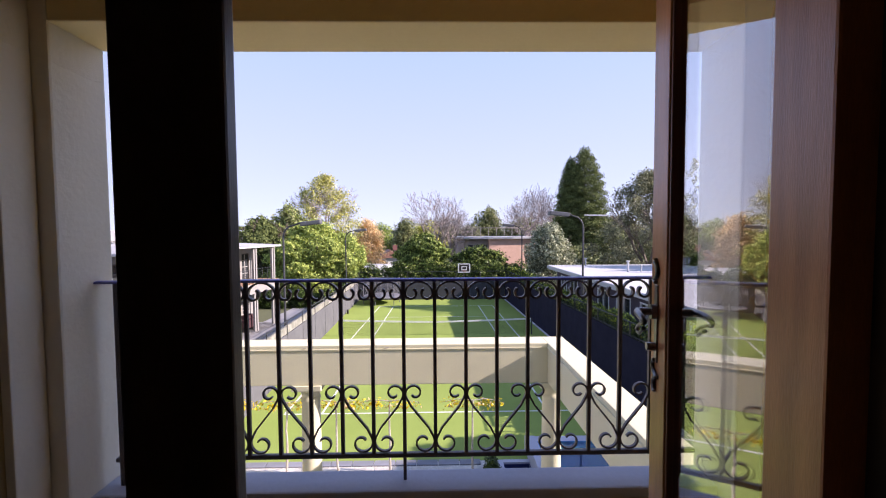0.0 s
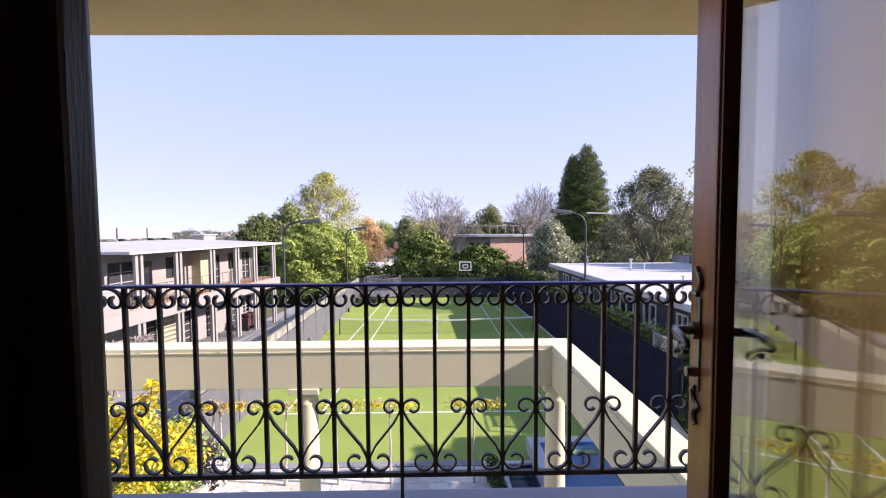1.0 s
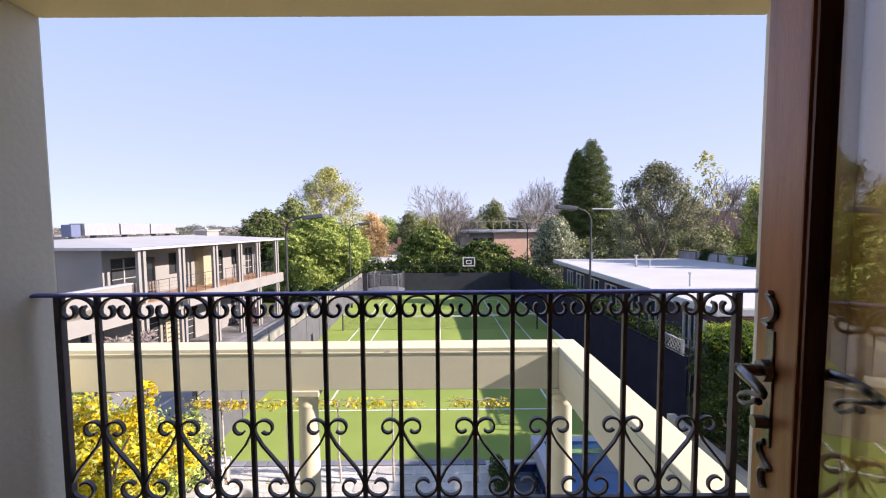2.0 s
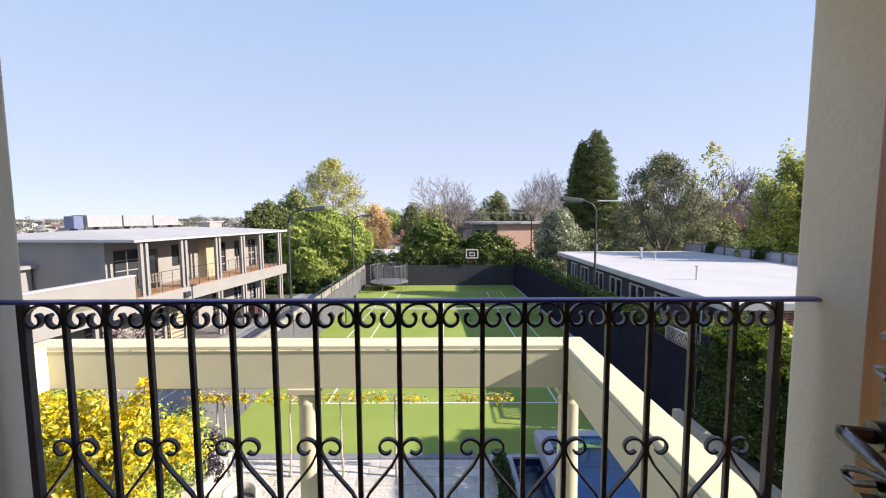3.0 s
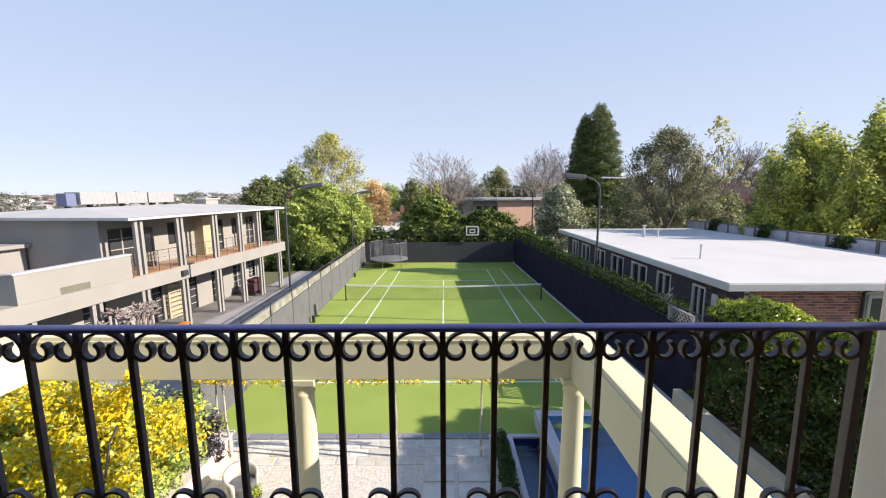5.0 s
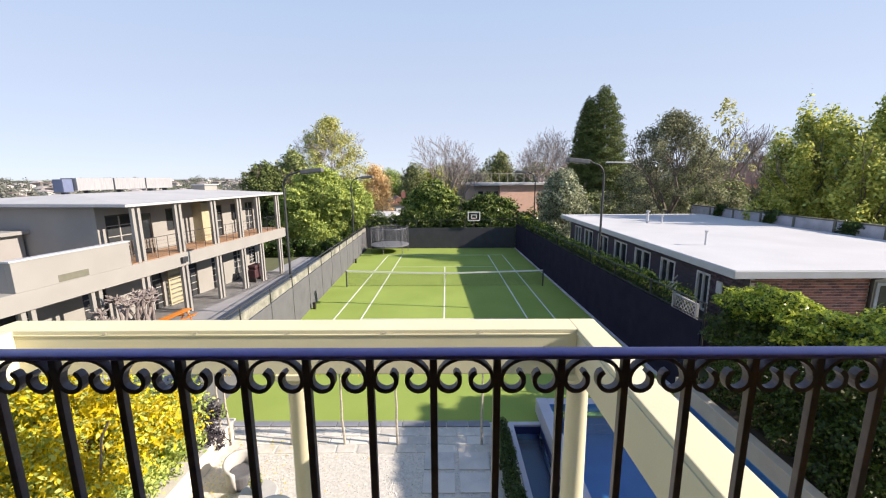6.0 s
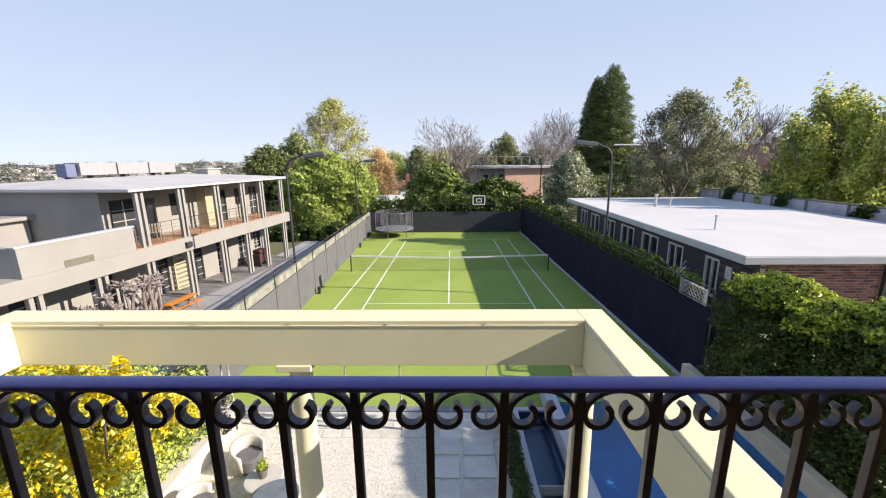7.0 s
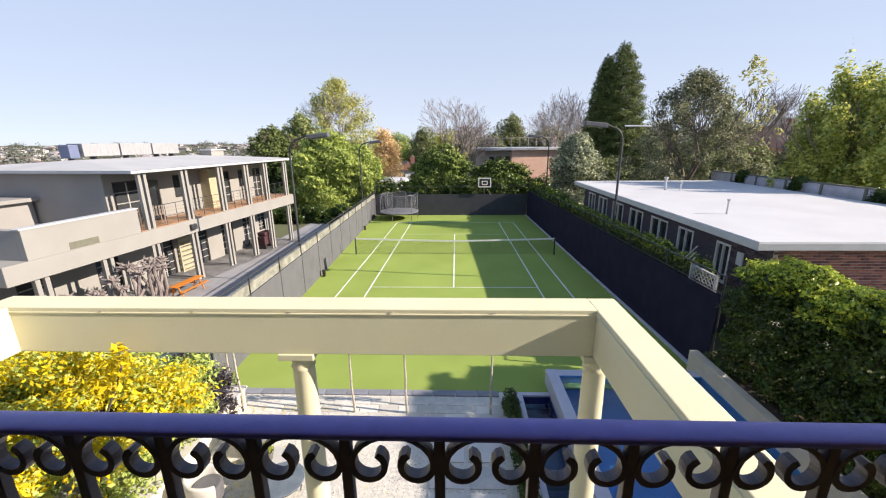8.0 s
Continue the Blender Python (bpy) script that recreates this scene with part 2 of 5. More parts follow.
def leaf_cloud(name, blobs, count, size, material, parent=None, seed=1, shell=0.55, lobes=0.35, aspect=0.55, droop=0.0):
    """Many small folded leaves in uneven clumps round the given ellipsoids (x, y, z, rx, ry, rz)."""
    rng = np.random.default_rng(seed)
    vol = np.array([b[3] * b[4] * b[5] for b in blobs]) ** 0.75
    pick = rng.choice(len(blobs), count, p=vol / vol.sum())
    bl = np.array(blobs, float)[pick]
    d = rng.normal(size=(count, 3))
    d /= np.linalg.norm(d, axis=1)[:, None]
    ph = pick * 1.7 + seed
    bumpy = 1 + lobes * (np.sin(d[:, 0] * 5 + ph) * np.sin(d[:, 1] * 5.3 + ph * 2) + 0.8 * np.sin(d[:, 2] * 7 + d[:, 0] * 4 + ph)) * 0.7
    clump = 1 + 0.16 * np.sin(d[:, 0] * 17 + ph) * np.sin(d[:, 1] * 15 - ph) * np.sin(d[:, 2] * 16 + ph)
    rad = (shell + (1 - shell) * rng.random(count) ** 0.5) * bumpy * clump
    c = bl[:, :3] + d * bl[:, 3:] * rad[:, None]
    nrm = d * 0.7 + rng.normal(size=(count, 3)) * 0.6 + np.array([0, 0, 0.35])
    nrm /= np.linalg.norm(nrm, axis=1)[:, None]
    a = rng.normal(size=(count, 3)) + np.array([0, 0, -droop])
    a -= nrm * (a * nrm).sum(1)[:, None]
    a /= np.linalg.norm(a, axis=1)[:, None]
    b = np.cross(nrm, a)
    s = size * (0.6 + 0.8 * rng.random(count))[:, None]
    v = np.empty((count, 4, 3))
    v[:, 0] = c - a * s * 0.5
    v[:, 1] = c + b * s * 0.5 * aspect + nrm * s * 0.12
    v[:, 2] = c + a * s * 0.5
    v[:, 3] = c - b * s * 0.5 * aspect + nrm * s * 0.12
    f = np.arange(count * 4).reshape(count, 4)
    me = bpy.data.meshes.new(name)
    me.vertices.add(count * 4)
    me.vertices.foreach_set("co", v.reshape(-1))
    me.loops.add(count * 4)
    me.loops.foreach_set("vertex_index", f.reshape(-1).astype(np.int32))
    me.polygons.add(count)
    me.polygons.foreach_set("loop_start", (np.arange(count) * 4).astype(np.int32))
    me.update(calc_edges=True)
    me.materials.append(material)
    ob = new(name, me)
    ob.parent = parent
    return ob


def limbs(bm, base, direction, length, radius, depth, rng, spread=0.6, n=5, up=0.15, tips=None):
    """Tapered, crooked limbs that fork again and again."""
    pts, rr = [Vector(base)], [radius]
    d = Vector(direction).normalized()
    k = 4
    for i in range(k):
        d = (d + Vector((rng.uniform(-1, 1), rng.uniform(-1, 1), rng.uniform(-1, 1))) * 0.16 + Vector((0, 0, up * 0.4))).normalized()
        pts.append(pts[-1] + d * length / k)
        rr.append(max(radius * (1 - 0.42 * (i + 1) / k), 0.018))
    tube(bm, pts, rr, n if depth > 2 else (4 if depth > 1 else 3), cap=False)
    if depth == 0:
        if tips is not None:
            tips.append(pts[-1])
        return
    for j in range(rng.choice((2, 3, 3)) + (1 if depth > 3 else 0)):
        at = pts[-1] if j < 2 else pts[rng.randint(2, 3)]
        nd = (d + Vector((rng.uniform(-1, 1), rng.uniform(-1, 1), rng.uniform(-0.5, 0.9))) * spread).normalized()
        limbs(bm, at, nd, length * rng.uniform(0.6, 0.82), rr[-1] * 0.75, depth - 1, rng, spread, n, up, tips)


# ---- setting: ground ----
def axis(*spans):
    out = []
    for a, b, n in spans:
        out += list(np.linspace(a, b, n, endpoint=False))
    return out + [spans[-1][1]]


gx = axis((-2500, -700, 6), (-700, -120, 12), (-120, -20, 12), (-20, 1.88, 10), (1.88, 2.72, 1), (2.72, 2.98, 1), (2.98, 7.02, 2), (7.02, 30, 6), (30, 120, 8), (120, 2500, 8))
gy = axis((-600, -12, 6), (-12, 2.0, 3), (2.0, 9.95, 4), (9.95, 11.3, 2), (11.3, 45, 10), (45, 120, 12), (120, 800, 14), (800, 3000, 6))


def land(x, y):
    if 1.87 < x < 7.0 and 1.9 < y < 11.0:
        return -0.75
    z = slope(y) - 0.06
    far = max(0.0, math.hypot(x, y - 20) - 55)
    if x < -25:
        z -= 12 * (1 - math.exp(-(-25 - x) / 90.0))
    z += 0.0 if far == 0 else 1.2 * noise.noise((x * 0.012, y * 0.012, 0)) * min(far / 60, 1)
    z += 17 * (1 - math.exp(-(max(0, math.hypot(x, y) - 260) / 420) ** 2))
    return z


gv = [(x, y, land(x, y)) for y in gy for x in gx]
nx = len(gx)
gf = [(j * nx + i, j * nx + i + 1, (j + 1) * nx + i + 1, (j + 1) * nx + i) for j in range(len(gy) - 1) for i in range(nx - 1)]
tagged(raw("ground", gv, gf, EARTH), "green-brown garden earth and distant suburb ground", "", "", "structure")


def left_line(y):
    """The fence on the long side of the court, slightly askew."""
    return -7.42 - 0.055 * (y - 24.2)


def sheet(name, a0, a1, y0, y1, lift, th, material, label, ny=12):
    """A slab that follows the fall of the court."""
    v, f = [], []
    for j in range(ny + 1):
        y = y0 + (y1 - y0) * j / ny
        z = slope(y) + lift
        x0, x1 = (left_line(y) if a0 is None else a0), (left_line(y) - 0.12 if a1 is None else a1)
        v += [(x0, y, z), (x1, y, z), (x1, y, z - th), (x0, y, z - th)]
    for j in range(ny):
        a = j * 4
        for k in range(4):
            f.append((a + k, a + (k + 1) % 4, a + 4 + (k + 1) % 4, a + 4 + k))
    f += [(3, 2, 1, 0), (ny * 4, ny * 4 + 1, ny * 4 + 2, ny * 4 + 3)]
    return tagged(raw(name, v, f, material), label, "", "", "structure")


sheet("tennis_court_ground", None, 7.45, 9.98, 41.25, 0.0, 0.05, GRASS_COURT, "bright green synthetic grass of the tennis court")
LINES = [(-5.485, -5.435, 13.115, 36.885), (5.435, 5.485, 13.115, 36.885), (-4.14, -4.09, 13.115, 36.885), (4.09, 4.14, 13.115, 36.885),
         (-5.485, 5.485, 13.115, 13.19), (-5.485, 5.485, 36.81, 36.885), (-4.115, 4.115, 18.575, 18.625), (-4.115, 4.115, 31.375, 31.425), (-0.025, 0.025, 18.6, 31.4)]
for i, (x0, x1, y0, y1) in enumerate(LINES):
    sheet("court_line_%d" % (i + 1), x0 - 0.012, x1 + 0.012, y0, y1, 0.004 + 0.0006 * i, 0.003, WHITE_LINE, "white painted line on the green court", 2 if y1 - y0 < 1 else 10)
sheet("walkway", -13.7, None, 9.0, 44.0, -0.02, 0.08, WALKWAY, "grey paved walkway along the fence", 14)

# ---- setting: house, loggia, room ----
FL, SILL = 5.20, 5.25
OX0, OX1, OY0, OY1, OT = -1.55, 1.48, 0.83, 1.12, 7.41
struct("wall_loggia_left", B(-2.6, OX0, OY0, OY1, 2.0, 8.2, 0.012), WALL_STONE, "pale rendered wall pier beside the balcony opening")
struct("wall_loggia_right", B(OX1, 3.6, OY0, OY1, 2.0, 8.2, 0.012), WALL_STONE, "pale rendered wall pier beside the balcony opening")
struct("wall_loggia_header", B(OX0, OX1, OY0, OY1, OT, 8.2, 0.008), mat("cream_ochre", (0.88, 0.72, 0.38), (0.82, 0.66, 0.33), rough=0.8, scale=2, fine=50), "ochre rendered beam over the balcony opening")
struct("sill", B(OX0, OX1, 0.93, 1.11, 5.05, SILL, 0.012), COPING, "pale stone sill under the iron balustrade")
struct("wall_below_sill", B(OX0, OX1, OY0 + 0.12, OY1 - 0.02, 2.0, 5.05), WALL_STONE)
struct("floor", B(-2.6, 3.6, -4.6, 0.95, 5.0, FL), mat("tan_floor", (0.62, 0.44, 0.24), (0.52, 0.36, 0.18), rough=0.5), "tan tiled floor of the room and loggia")
struct("ceiling", B(-2.6, 3.6, -4.6, OY0, 7.62, 7.8), ROOM_WALL, "ochre ceiling of the loggia and room")
# west wall: the ochre is darkened to carry the shade on this side
struct("wall_loggia_side_west", B(-1.9, -1.66, -0.40, OY0, FL, 7.62), mat("shaded_ochre_wall", (0.40, 0.31, 0.17), (0.34, 0.26, 0.14), rough=0.8, scale=2, fine=50), "ochre side wall of the loggia")
# east wall: the ochre is brightened to carry the light falling on it
struct("wall_loggia_side_east", B(1.60, 1.85, -0.40, OY0, FL, 7.62), mat("lit_ochre_wall", (0.90, 0.55, 0.16), (0.84, 0.50, 0.13), rough=0.8, scale=2, fine=50), "ochre side wall of the loggia")
struct("wall_loggia_nib", B(-1.66, -1.62, 0.68, OY0 - 0.003, FL, 7.62, 0.006), WALL_STONE, "pale rendered nib beside the balcony opening")
struct("wall_room_west", B(-2.6, -2.4, -4.6, -0.52, FL, 7.62), ROOM_WALL)
struct("wall_room_east", B(3.4, 3.6, -4.6, -0.52, FL, 7.62), ROOM_WALL)
struct("wall_room_south", B(-2.6, 3.6, -4.8, -4.6, 5.0, 7.8), ROOM_WALL)
# walls round the door take the same unlit near-black colour
struct("wall_room_north_east", B(0.66, 3.6, -0.52, -0.40, FL, 7.62), TIMBER_UNLIT, "wall beside the french door, coloured near black as unlit")
struct("wall_room_north_west", B(-2.6, -1.05, -0.52, -0.40, FL, 7.62), TIMBER_UNLIT, "wall beside the window, coloured near black as unlit")
struct("wall_room_head", B(-1.05, 0.66, -0.52, -0.40, 7.50, 7.62), TIMBER_UNLIT)
struct("house_roof_slab", B(-6.0, 4.2, -9, 1.25, 8.2, 8.4), RENDER_CREAM, "cream roof slab of the house")
struct("wall_house_front", B(-6.0, -2.6, 0.6, OY1, -0.1, 8.2), RENDER_CREAM, "cream rendered house wall")
struct("wall_house_east", B(3.6, 3.9, -9, OY1, -0.1, 8.2), RENDER_CREAM, "cream rendered house wall")
struct("wall_house_lower", B(-2.6, 3.6, 0.7, 1.0, -0.1, 2.0), RENDER_CREAM, "cream rendered house wall")

# ---- french door ----
frame_thing = thing("door_frame", "timber frame of the french doors, coloured near black as unlit", "door frame", kind="structure")
part("jamb", B(0.568, 0.66, -0.56, -0.44, FL, 7.5, 0.006), TIMBER_UNLIT, frame_thing)
part("jamb", B(-1.05, -0.78, -0.56, -0.44, FL, 7.5, 0.006), TIMBER_UNLIT, frame_thing)
part("threshold", B(-0.78, 0.568, -0.56, -0.44, FL, FL + 0.03, 0.004), TIMBER_UNLIT, frame_thing)
shut = thing("door_2", "timber french door leaf with one glass pane, closed, coloured near black as unlit", "door", kind="structure")
part("lock_stile", B(-0.210, -0.0975, -0.52, -0.497, FL + 0.03, 7.49, 0.004), TIMBER_UNLIT, shut)
part("hinge_stile", B(-0.775, -0.66, -0.52, -0.497, FL + 0.03, 7.49, 0.004), TIMBER_UNLIT, shut)
part("bottom_rail", B(-0.66, -0.210, -0.52, -0.497, FL + 0.03, FL + 0.24, 0.004), TIMBER_UNLIT, shut)
part("top_rail", B(-0.66, -0.210, -0.52, -0.497, 7.37, 7.49, 0.004), TIMBER_UNLIT, shut)
shut_pane = part("pane", B(-0.665, -0.205, -0.511, -0.505, FL + 0.235, 7.375), GLASS, shut)
shut_pane.visible_shadow = False
door = thing("door_1", "red-brown timber french door with one glass pane, standing open", "door", pose(0.552, -0.503, FL + 0.035, 0, 0, 90 - 13.7), kind="structure")
DW, DH = 0.64, 2.25
part("hinge_stile", B(0, 0.115, -0.022, 0.022, 0, DH, 0.004), TIMBER, door)
part("lock_stile", B(DW - 0.115, DW, -0.022, 0.022, 0, DH, 0.004), TIMBER, door)
part("top_rail", B(0.115, DW - 0.115, -0.021, 0.021, DH - 0.12, DH, 0.004), TIMBER, door)
part("bottom_rail", B(0.115, DW - 0.115, -0.021, 0.021, 0, 0.2, 0.004), TIMBER, door)
bm = bmesh.new()
for x0, x1, z0, z1 in ((0.115, 0.123, 0.2, DH - 0.12), (DW - 0.123, DW - 0.115, 0.2, DH - 0.12), (0.123, DW - 0.123, 0.2, 0.208), (0.123, DW - 0.123, DH - 0.128, DH - 0.12)):
    box(bm, x0, x1, -0.018, 0.018, z0, z1, 0.004)
# bead in a darker copy of the door timber, for the shade beside the glass
part("glazing_bead", bm, mat("shaded_red_timber", (0.26, 0.09, 0.045), (0.17, 0.055, 0.03), rough=0.4, scale=5, fine=90, bump=0.08, stretch=(6, 6, 0.6)), door)
pane = part("pane", B(0.122, DW - 0.122, -0.003, 0.003, 0.205, DH - 0.125), GLASS, door)
pane.visible_shadow = False
pane_in = part("pane", B(0.122, DW - 0.122, -0.017, -0.013, 0.205, DH - 0.125), GLASS, door)
pane_in.visible_shadow = False

# ---- iron balustrade ----
RY, RZ, BZ, SP, XM = 1.025, 6.272, 5.378, 0.155, -0.06
rail = thing("balustrade", "black wrought-iron balustrade with scrolls in the balcony opening", "balustrade")
bm = bmesh.new()
tube(bm, [(x, RY, RZ) for x in np.linspace(OX0 - 0.02, OX1 - 0.005, 9)], 0.0245, 28)
for q in bm.verts:
    d_ = q.co.z - RZ
    q.co.z = RZ - 0.0065 + (d_ * 0.27 if d_ > 0 else max(d_ * 1.2, -0.0075))
part("handrail", bm, IRON_SKY_SHEEN, rail, "dark handrail coloured blue-violet for the sky's sheen", True)
part("bottom_rail", B(OX0 + 0.06, OX1 - 0.06, RY - 0.011, RY + 0.011, BZ - 0.011, BZ + 0.011, 0.003), IRON, rail)
bal_me = finish("baluster", B(-0.009, 0.009, -0.009, 0.009, BZ, RZ - 0.012, 0.002), IRON)
bal_me.parent, bal_me.location = rail, (XM, RY, 0)
ks = [k for k in range(-9, 10) if OX0 + 0.05 < XM + k * SP < OX1 - 0.04]
for k in ks:
    if k:
        shared("baluster", bal_me.data, rail, (XM + k * SP, RY, 0))
for k in (-9, 9):
    part("end_post", B(XM + k * SP - 0.014, XM + k * SP + 0.014, RY - 0.014, RY + 0.014, SILL if k else BZ, RZ - 0.012, 0.003), IRON, rail)
part("leg", B(XM - 0.008, XM + 0.008, RY - 0.008, RY + 0.008, SILL, BZ, 0.002), IRON, rail)


def spiral(cx, cz, r0, r1, a0, a1, n=16):
    return [(cx + (r0 + (r1 - r0) * i / n) * math.cos(radians(a0 + (a1 - a0) * i / n)), 0, cz + (r0 + (r1 - r0) * i / n) * math.sin(radians(a0 + (a1 - a0) * i / n))) for i in range(n + 1)]


# C scroll under the handrail: rises at the bay's middle, rounds the baluster side and curls in
def c_scroll(s):
    pts = [(s * x, 0, z) for x, z in ((0.0, 0.0), (0.018, -0.0015), (0.036, -0.0085), (0.051, -0.0195), (0.0612, -0.033), (0.0662, -0.048))]
    pts += [(s * (0.040 + 0.0268 * math.cos(radians(a))), 0, -0.0585 + 0.0265 * math.sin(radians(a))) for a in range(0, -181, -18)]
    pts += [(s * 0.0145, 0, -0.048), (s * 0.020, 0, -0.040), (s * 0.0265, 0, -0.0355)]
    return T(pts, 0, flat=([0.0085] * 6 + [0.0095, 0.0105, 0.0115, 0.012, 0.012, 0.0115, 0.011, 0.0105, 0.0105, 0.0105, 0.011] + [0.0125, 0.014, 0.010], 0.020))


cme = {s: finish("c_scroll", c_scroll(s), IRON) for s in (1, -1)}


def s_scroll(s):
    up = spiral(-0.051, 0.312, 0.017, 0.047, 320, -32, 20)
    down = [(-0.034, 0, 0.243), (-0.078, 0, 0.188), (-0.122, 0, 0.133)]
    low = spiral(-0.096, 0.060, 0.056, 0.022, 146, 505, 22)
    return T([(s * x, y, z) for x, y, z in up + down + low], 0, flat=(0.0085, 0.016))


sme = {s: finish("heart_scroll", s_scroll(s), IRON) for s in (1, -1)}
first = {}
for k in range(-9, 9):
    for s in (1, -1):
        loc = (XM + (k + 0.5) * SP, RY, RZ - 0.0185)
        if ("c", s) not in first:
            first["c", s] = 1
            cme[s].parent, cme[s].location = rail, loc
        else:
            shared("c_scroll", cme[s].data, rail, loc)
for k in range(-8, 9, 2):
    for s in (1, -1):
        loc = (XM + k * SP, RY, BZ + 0.004)
        if ("s", s) not in first:
            first["s", s] = 1
            sme[s].parent, sme[s].location = rail, loc
        else:
            shared("heart_scroll", sme[s].data, rail, loc)

# ---- pergola beams and columns ----
BT, BB = 4.97, 4.42
pg = thing("pergola", "cream rendered pergola beams on round columns", "pergola")
part("cross_beam", B(-5.2, 1.62, 4.38, 4.72, BB, BT, 0.01), RENDER_CREAM, pg)
part("side_beam", B(1.62, 1.92, OY1, 4.72, BB, BT, 0.01), RENDER_CREAM, pg)
part("side_beam", B(-5.2, -4.885, OY1, 4.38, BB, BT, 0.01), RENDER_CREAM, pg)
part("drip_ledge", B(-4.885, 1.62, 4.368, 4.382, BT - 0.066, BT - 0.052, 0.002), RENDER_CREAM, pg)
part("drip_ledge", B(1.606, 1.622, OY1, 4.366, BT - 0.066, BT - 0.052, 0.002), RENDER_CREAM, pg)
hook = finish("wire_hook", T([(0, 0, 0), (0.012, -0.012, 0.008), (0.045, -0.014, 0.016), (0.055, -0.014, 0.010)], 0.006, n=6), PALE_BARK)
hook.parent, hook.location = pg, (-3.84, 4.38, 4.925)
for x in (-2.79, -1.72, -0.61, 0.49):
    shared("wire_hook", hook.data, pg, (x, 4.38, 4.925))


def column(x, y):
    c = thing("column", "cream round column with a square capital under the pergola beam", "column", group="pergola columns")
    part("shaft", lathe(bmesh.new(), [(0.155, 0.14), (0.155, 0.6), (0.15, 1.6), (0.14, 2.8), (0.125, 4.16), (0.14, 4.19), (0.125, 4.21), (0.125, 4.26), (0.165, 4.345)], x, y), RENDER_CREAM, c, smooth=True)
    part("capital", B(x - 0.2, x + 0.2, y - 0.2, y + 0.2, 4.345, BB, 0.008), RENDER_CREAM, c)
    part("base", lathe(bmesh.new(), [(0.21, 0.0), (0.21, 0.08), (0.17, 0.14)], x, y), RENDER_CREAM, c)
    return c


for x, y in ((-1.68, 4.55), (1.72, 4.55)):
    column(x, y)

# ---- tennis court: net, fences, lamps ----
net = thing("tennis_net", "dark tennis net with a white top band between two posts", "net")
NY, NZ = 25.0, slope(25.0)
for x in (-6.42, 6.42):
    part("post", T([(x, NY, NZ - 0.02), (x, NY, NZ + 1.09)], 0.045, n=10), GALV, net)


def sag(x):
    return NZ + 0.914 + 0.156 * (abs(x) / 6.4) ** 1.3


v, f = [], []


def strip(p, q, w):
    i = len(v)
    v.extend([(p[0] - w[0], NY, p[1] - w[1]), (p[0] + w[0], NY, p[1] + w[1]), (q[0] + w[0], NY, q[1] + w[1]), (q[0] - w[0], NY, q[1] - w[1])])
    f.append((i, i + 1, i + 2, i + 3))


for i in range(285):
    x = -6.39 + i * 0.045
    strip((x, NZ + 0.03), (x, sag(x)), (0.0022, 0))
for j in range(1, 21):
    for i in range(16):
        xa, xb = -6.4 + i * 0.8, -5.6 + i * 0.8
        strip((xa, NZ + 0.03 + (sag(xa) - NZ) * j / 21), (xb, NZ + 0.03 + (sag(xb) - NZ) * j / 21), (0, 0.0022))
raw("mesh", v, f, DARK_FRAME, net)
bm = bmesh.new()
tube(bm, [(x, NY, sag(x) - 0.02) for x in np.linspace(-6.4, 6.4, 33)], 0, flat=(0.10, 0.024))
part("top_band", bm, WHITE_PAINT, net, "white canvas top band")
part("centre_strap", B(-0.028, 0.028, NY - 0.012, NY + 0.012, NZ, NZ + 0.93), WHITE_PAINT, net)

# right-hand fence
rf = thing("court_fence", "tall court fence with a shade-coloured navy windbreak and steel posts", "fence", group="court fences")
for y0 in np.arange(10.9, 41.0, 3.0):
    y1 = min(y0 + 3.0, 41.2)
    z = slope(y0)
    part("post", T([(7.52, y0, z - 0.1), (7.52, y0, z + 3.12)], 0.03, n=8), GALV, rf)
    bm = bmesh.new()
    vs = [bm.verts.new(p) for p in ((7.46, y0, slope(y0) - 0.03), (7.46, y1, slope(y1) - 0.03), (7.46, y1, slope(y1) + 2.55), (7.46, y0, slope(y0) + 2.55))]
    fc = bm.faces.new(vs)
    bmesh.ops.subdivide_edges(bm, edges=bm.edges[:], cuts=5, use_grid_fill=True)
    for q in bm.verts:
        q.co.x += 0.018 * noise.noise((q.co.y * 1.3, q.co.z * 1.1, 3))
    bmesh.ops.solidify(bm, geom=bm.faces[:], thickness=0.012)
    part("windbreak_panel", bm, NAVY_SHADE, rf)
part("top_rail", T([(7.52, 10.9, slope(10.9) + 3.1), (7.52, 41.2, slope(41.2) + 3.1)], 0.022, n=8), GALV, rf)
part("mid_rail", T([(7.52, 10.9, slope(10.9) + 2.58), (7.52, 41.2, slope(41.2) + 2.58)], 0.018, n=8), GALV, rf)


def chain(name, p0, p1, z0, z1, parent, step=0.085, w=0.0022):
    """Woven wire between two plan points, as crossed diagonal wires."""
    vv, ff = [], []
    d = Vector((p1[0] - p0[0], p1[1] - p0[1], 0))
    L = d.length
    d.normalize()
    H = z1 - z0
    for sgn in (1, -1):
        for i in range(int((L + H) / step)):
            a = i * step - (H if sgn > 0 else 0)
            s0, s1 = max(a, 0), min(a + H, L)
            if s1 <= s0:
                continue
            h0, h1 = (s0 - a, s1 - a) if sgn > 0 else (H - (s0 - a), H - (s1 - a))
            k = len(vv)
            for s, h in ((s0, h0), (s1, h1)):
                x, y = p0[0] + d.x * s, p0[1] + d.y * s
                zz = slope(y) + z0 + h
                vv.extend([(x, y, zz - w), (x, y, zz + w)])
            ff.append((k, k + 1, k + 3, k + 2))
    return raw(name, vv, ff, GALV, parent)


chain("wire_mesh", (7.5, 10.9), (7.5, 41.2), 2.55, 3.1, rf)
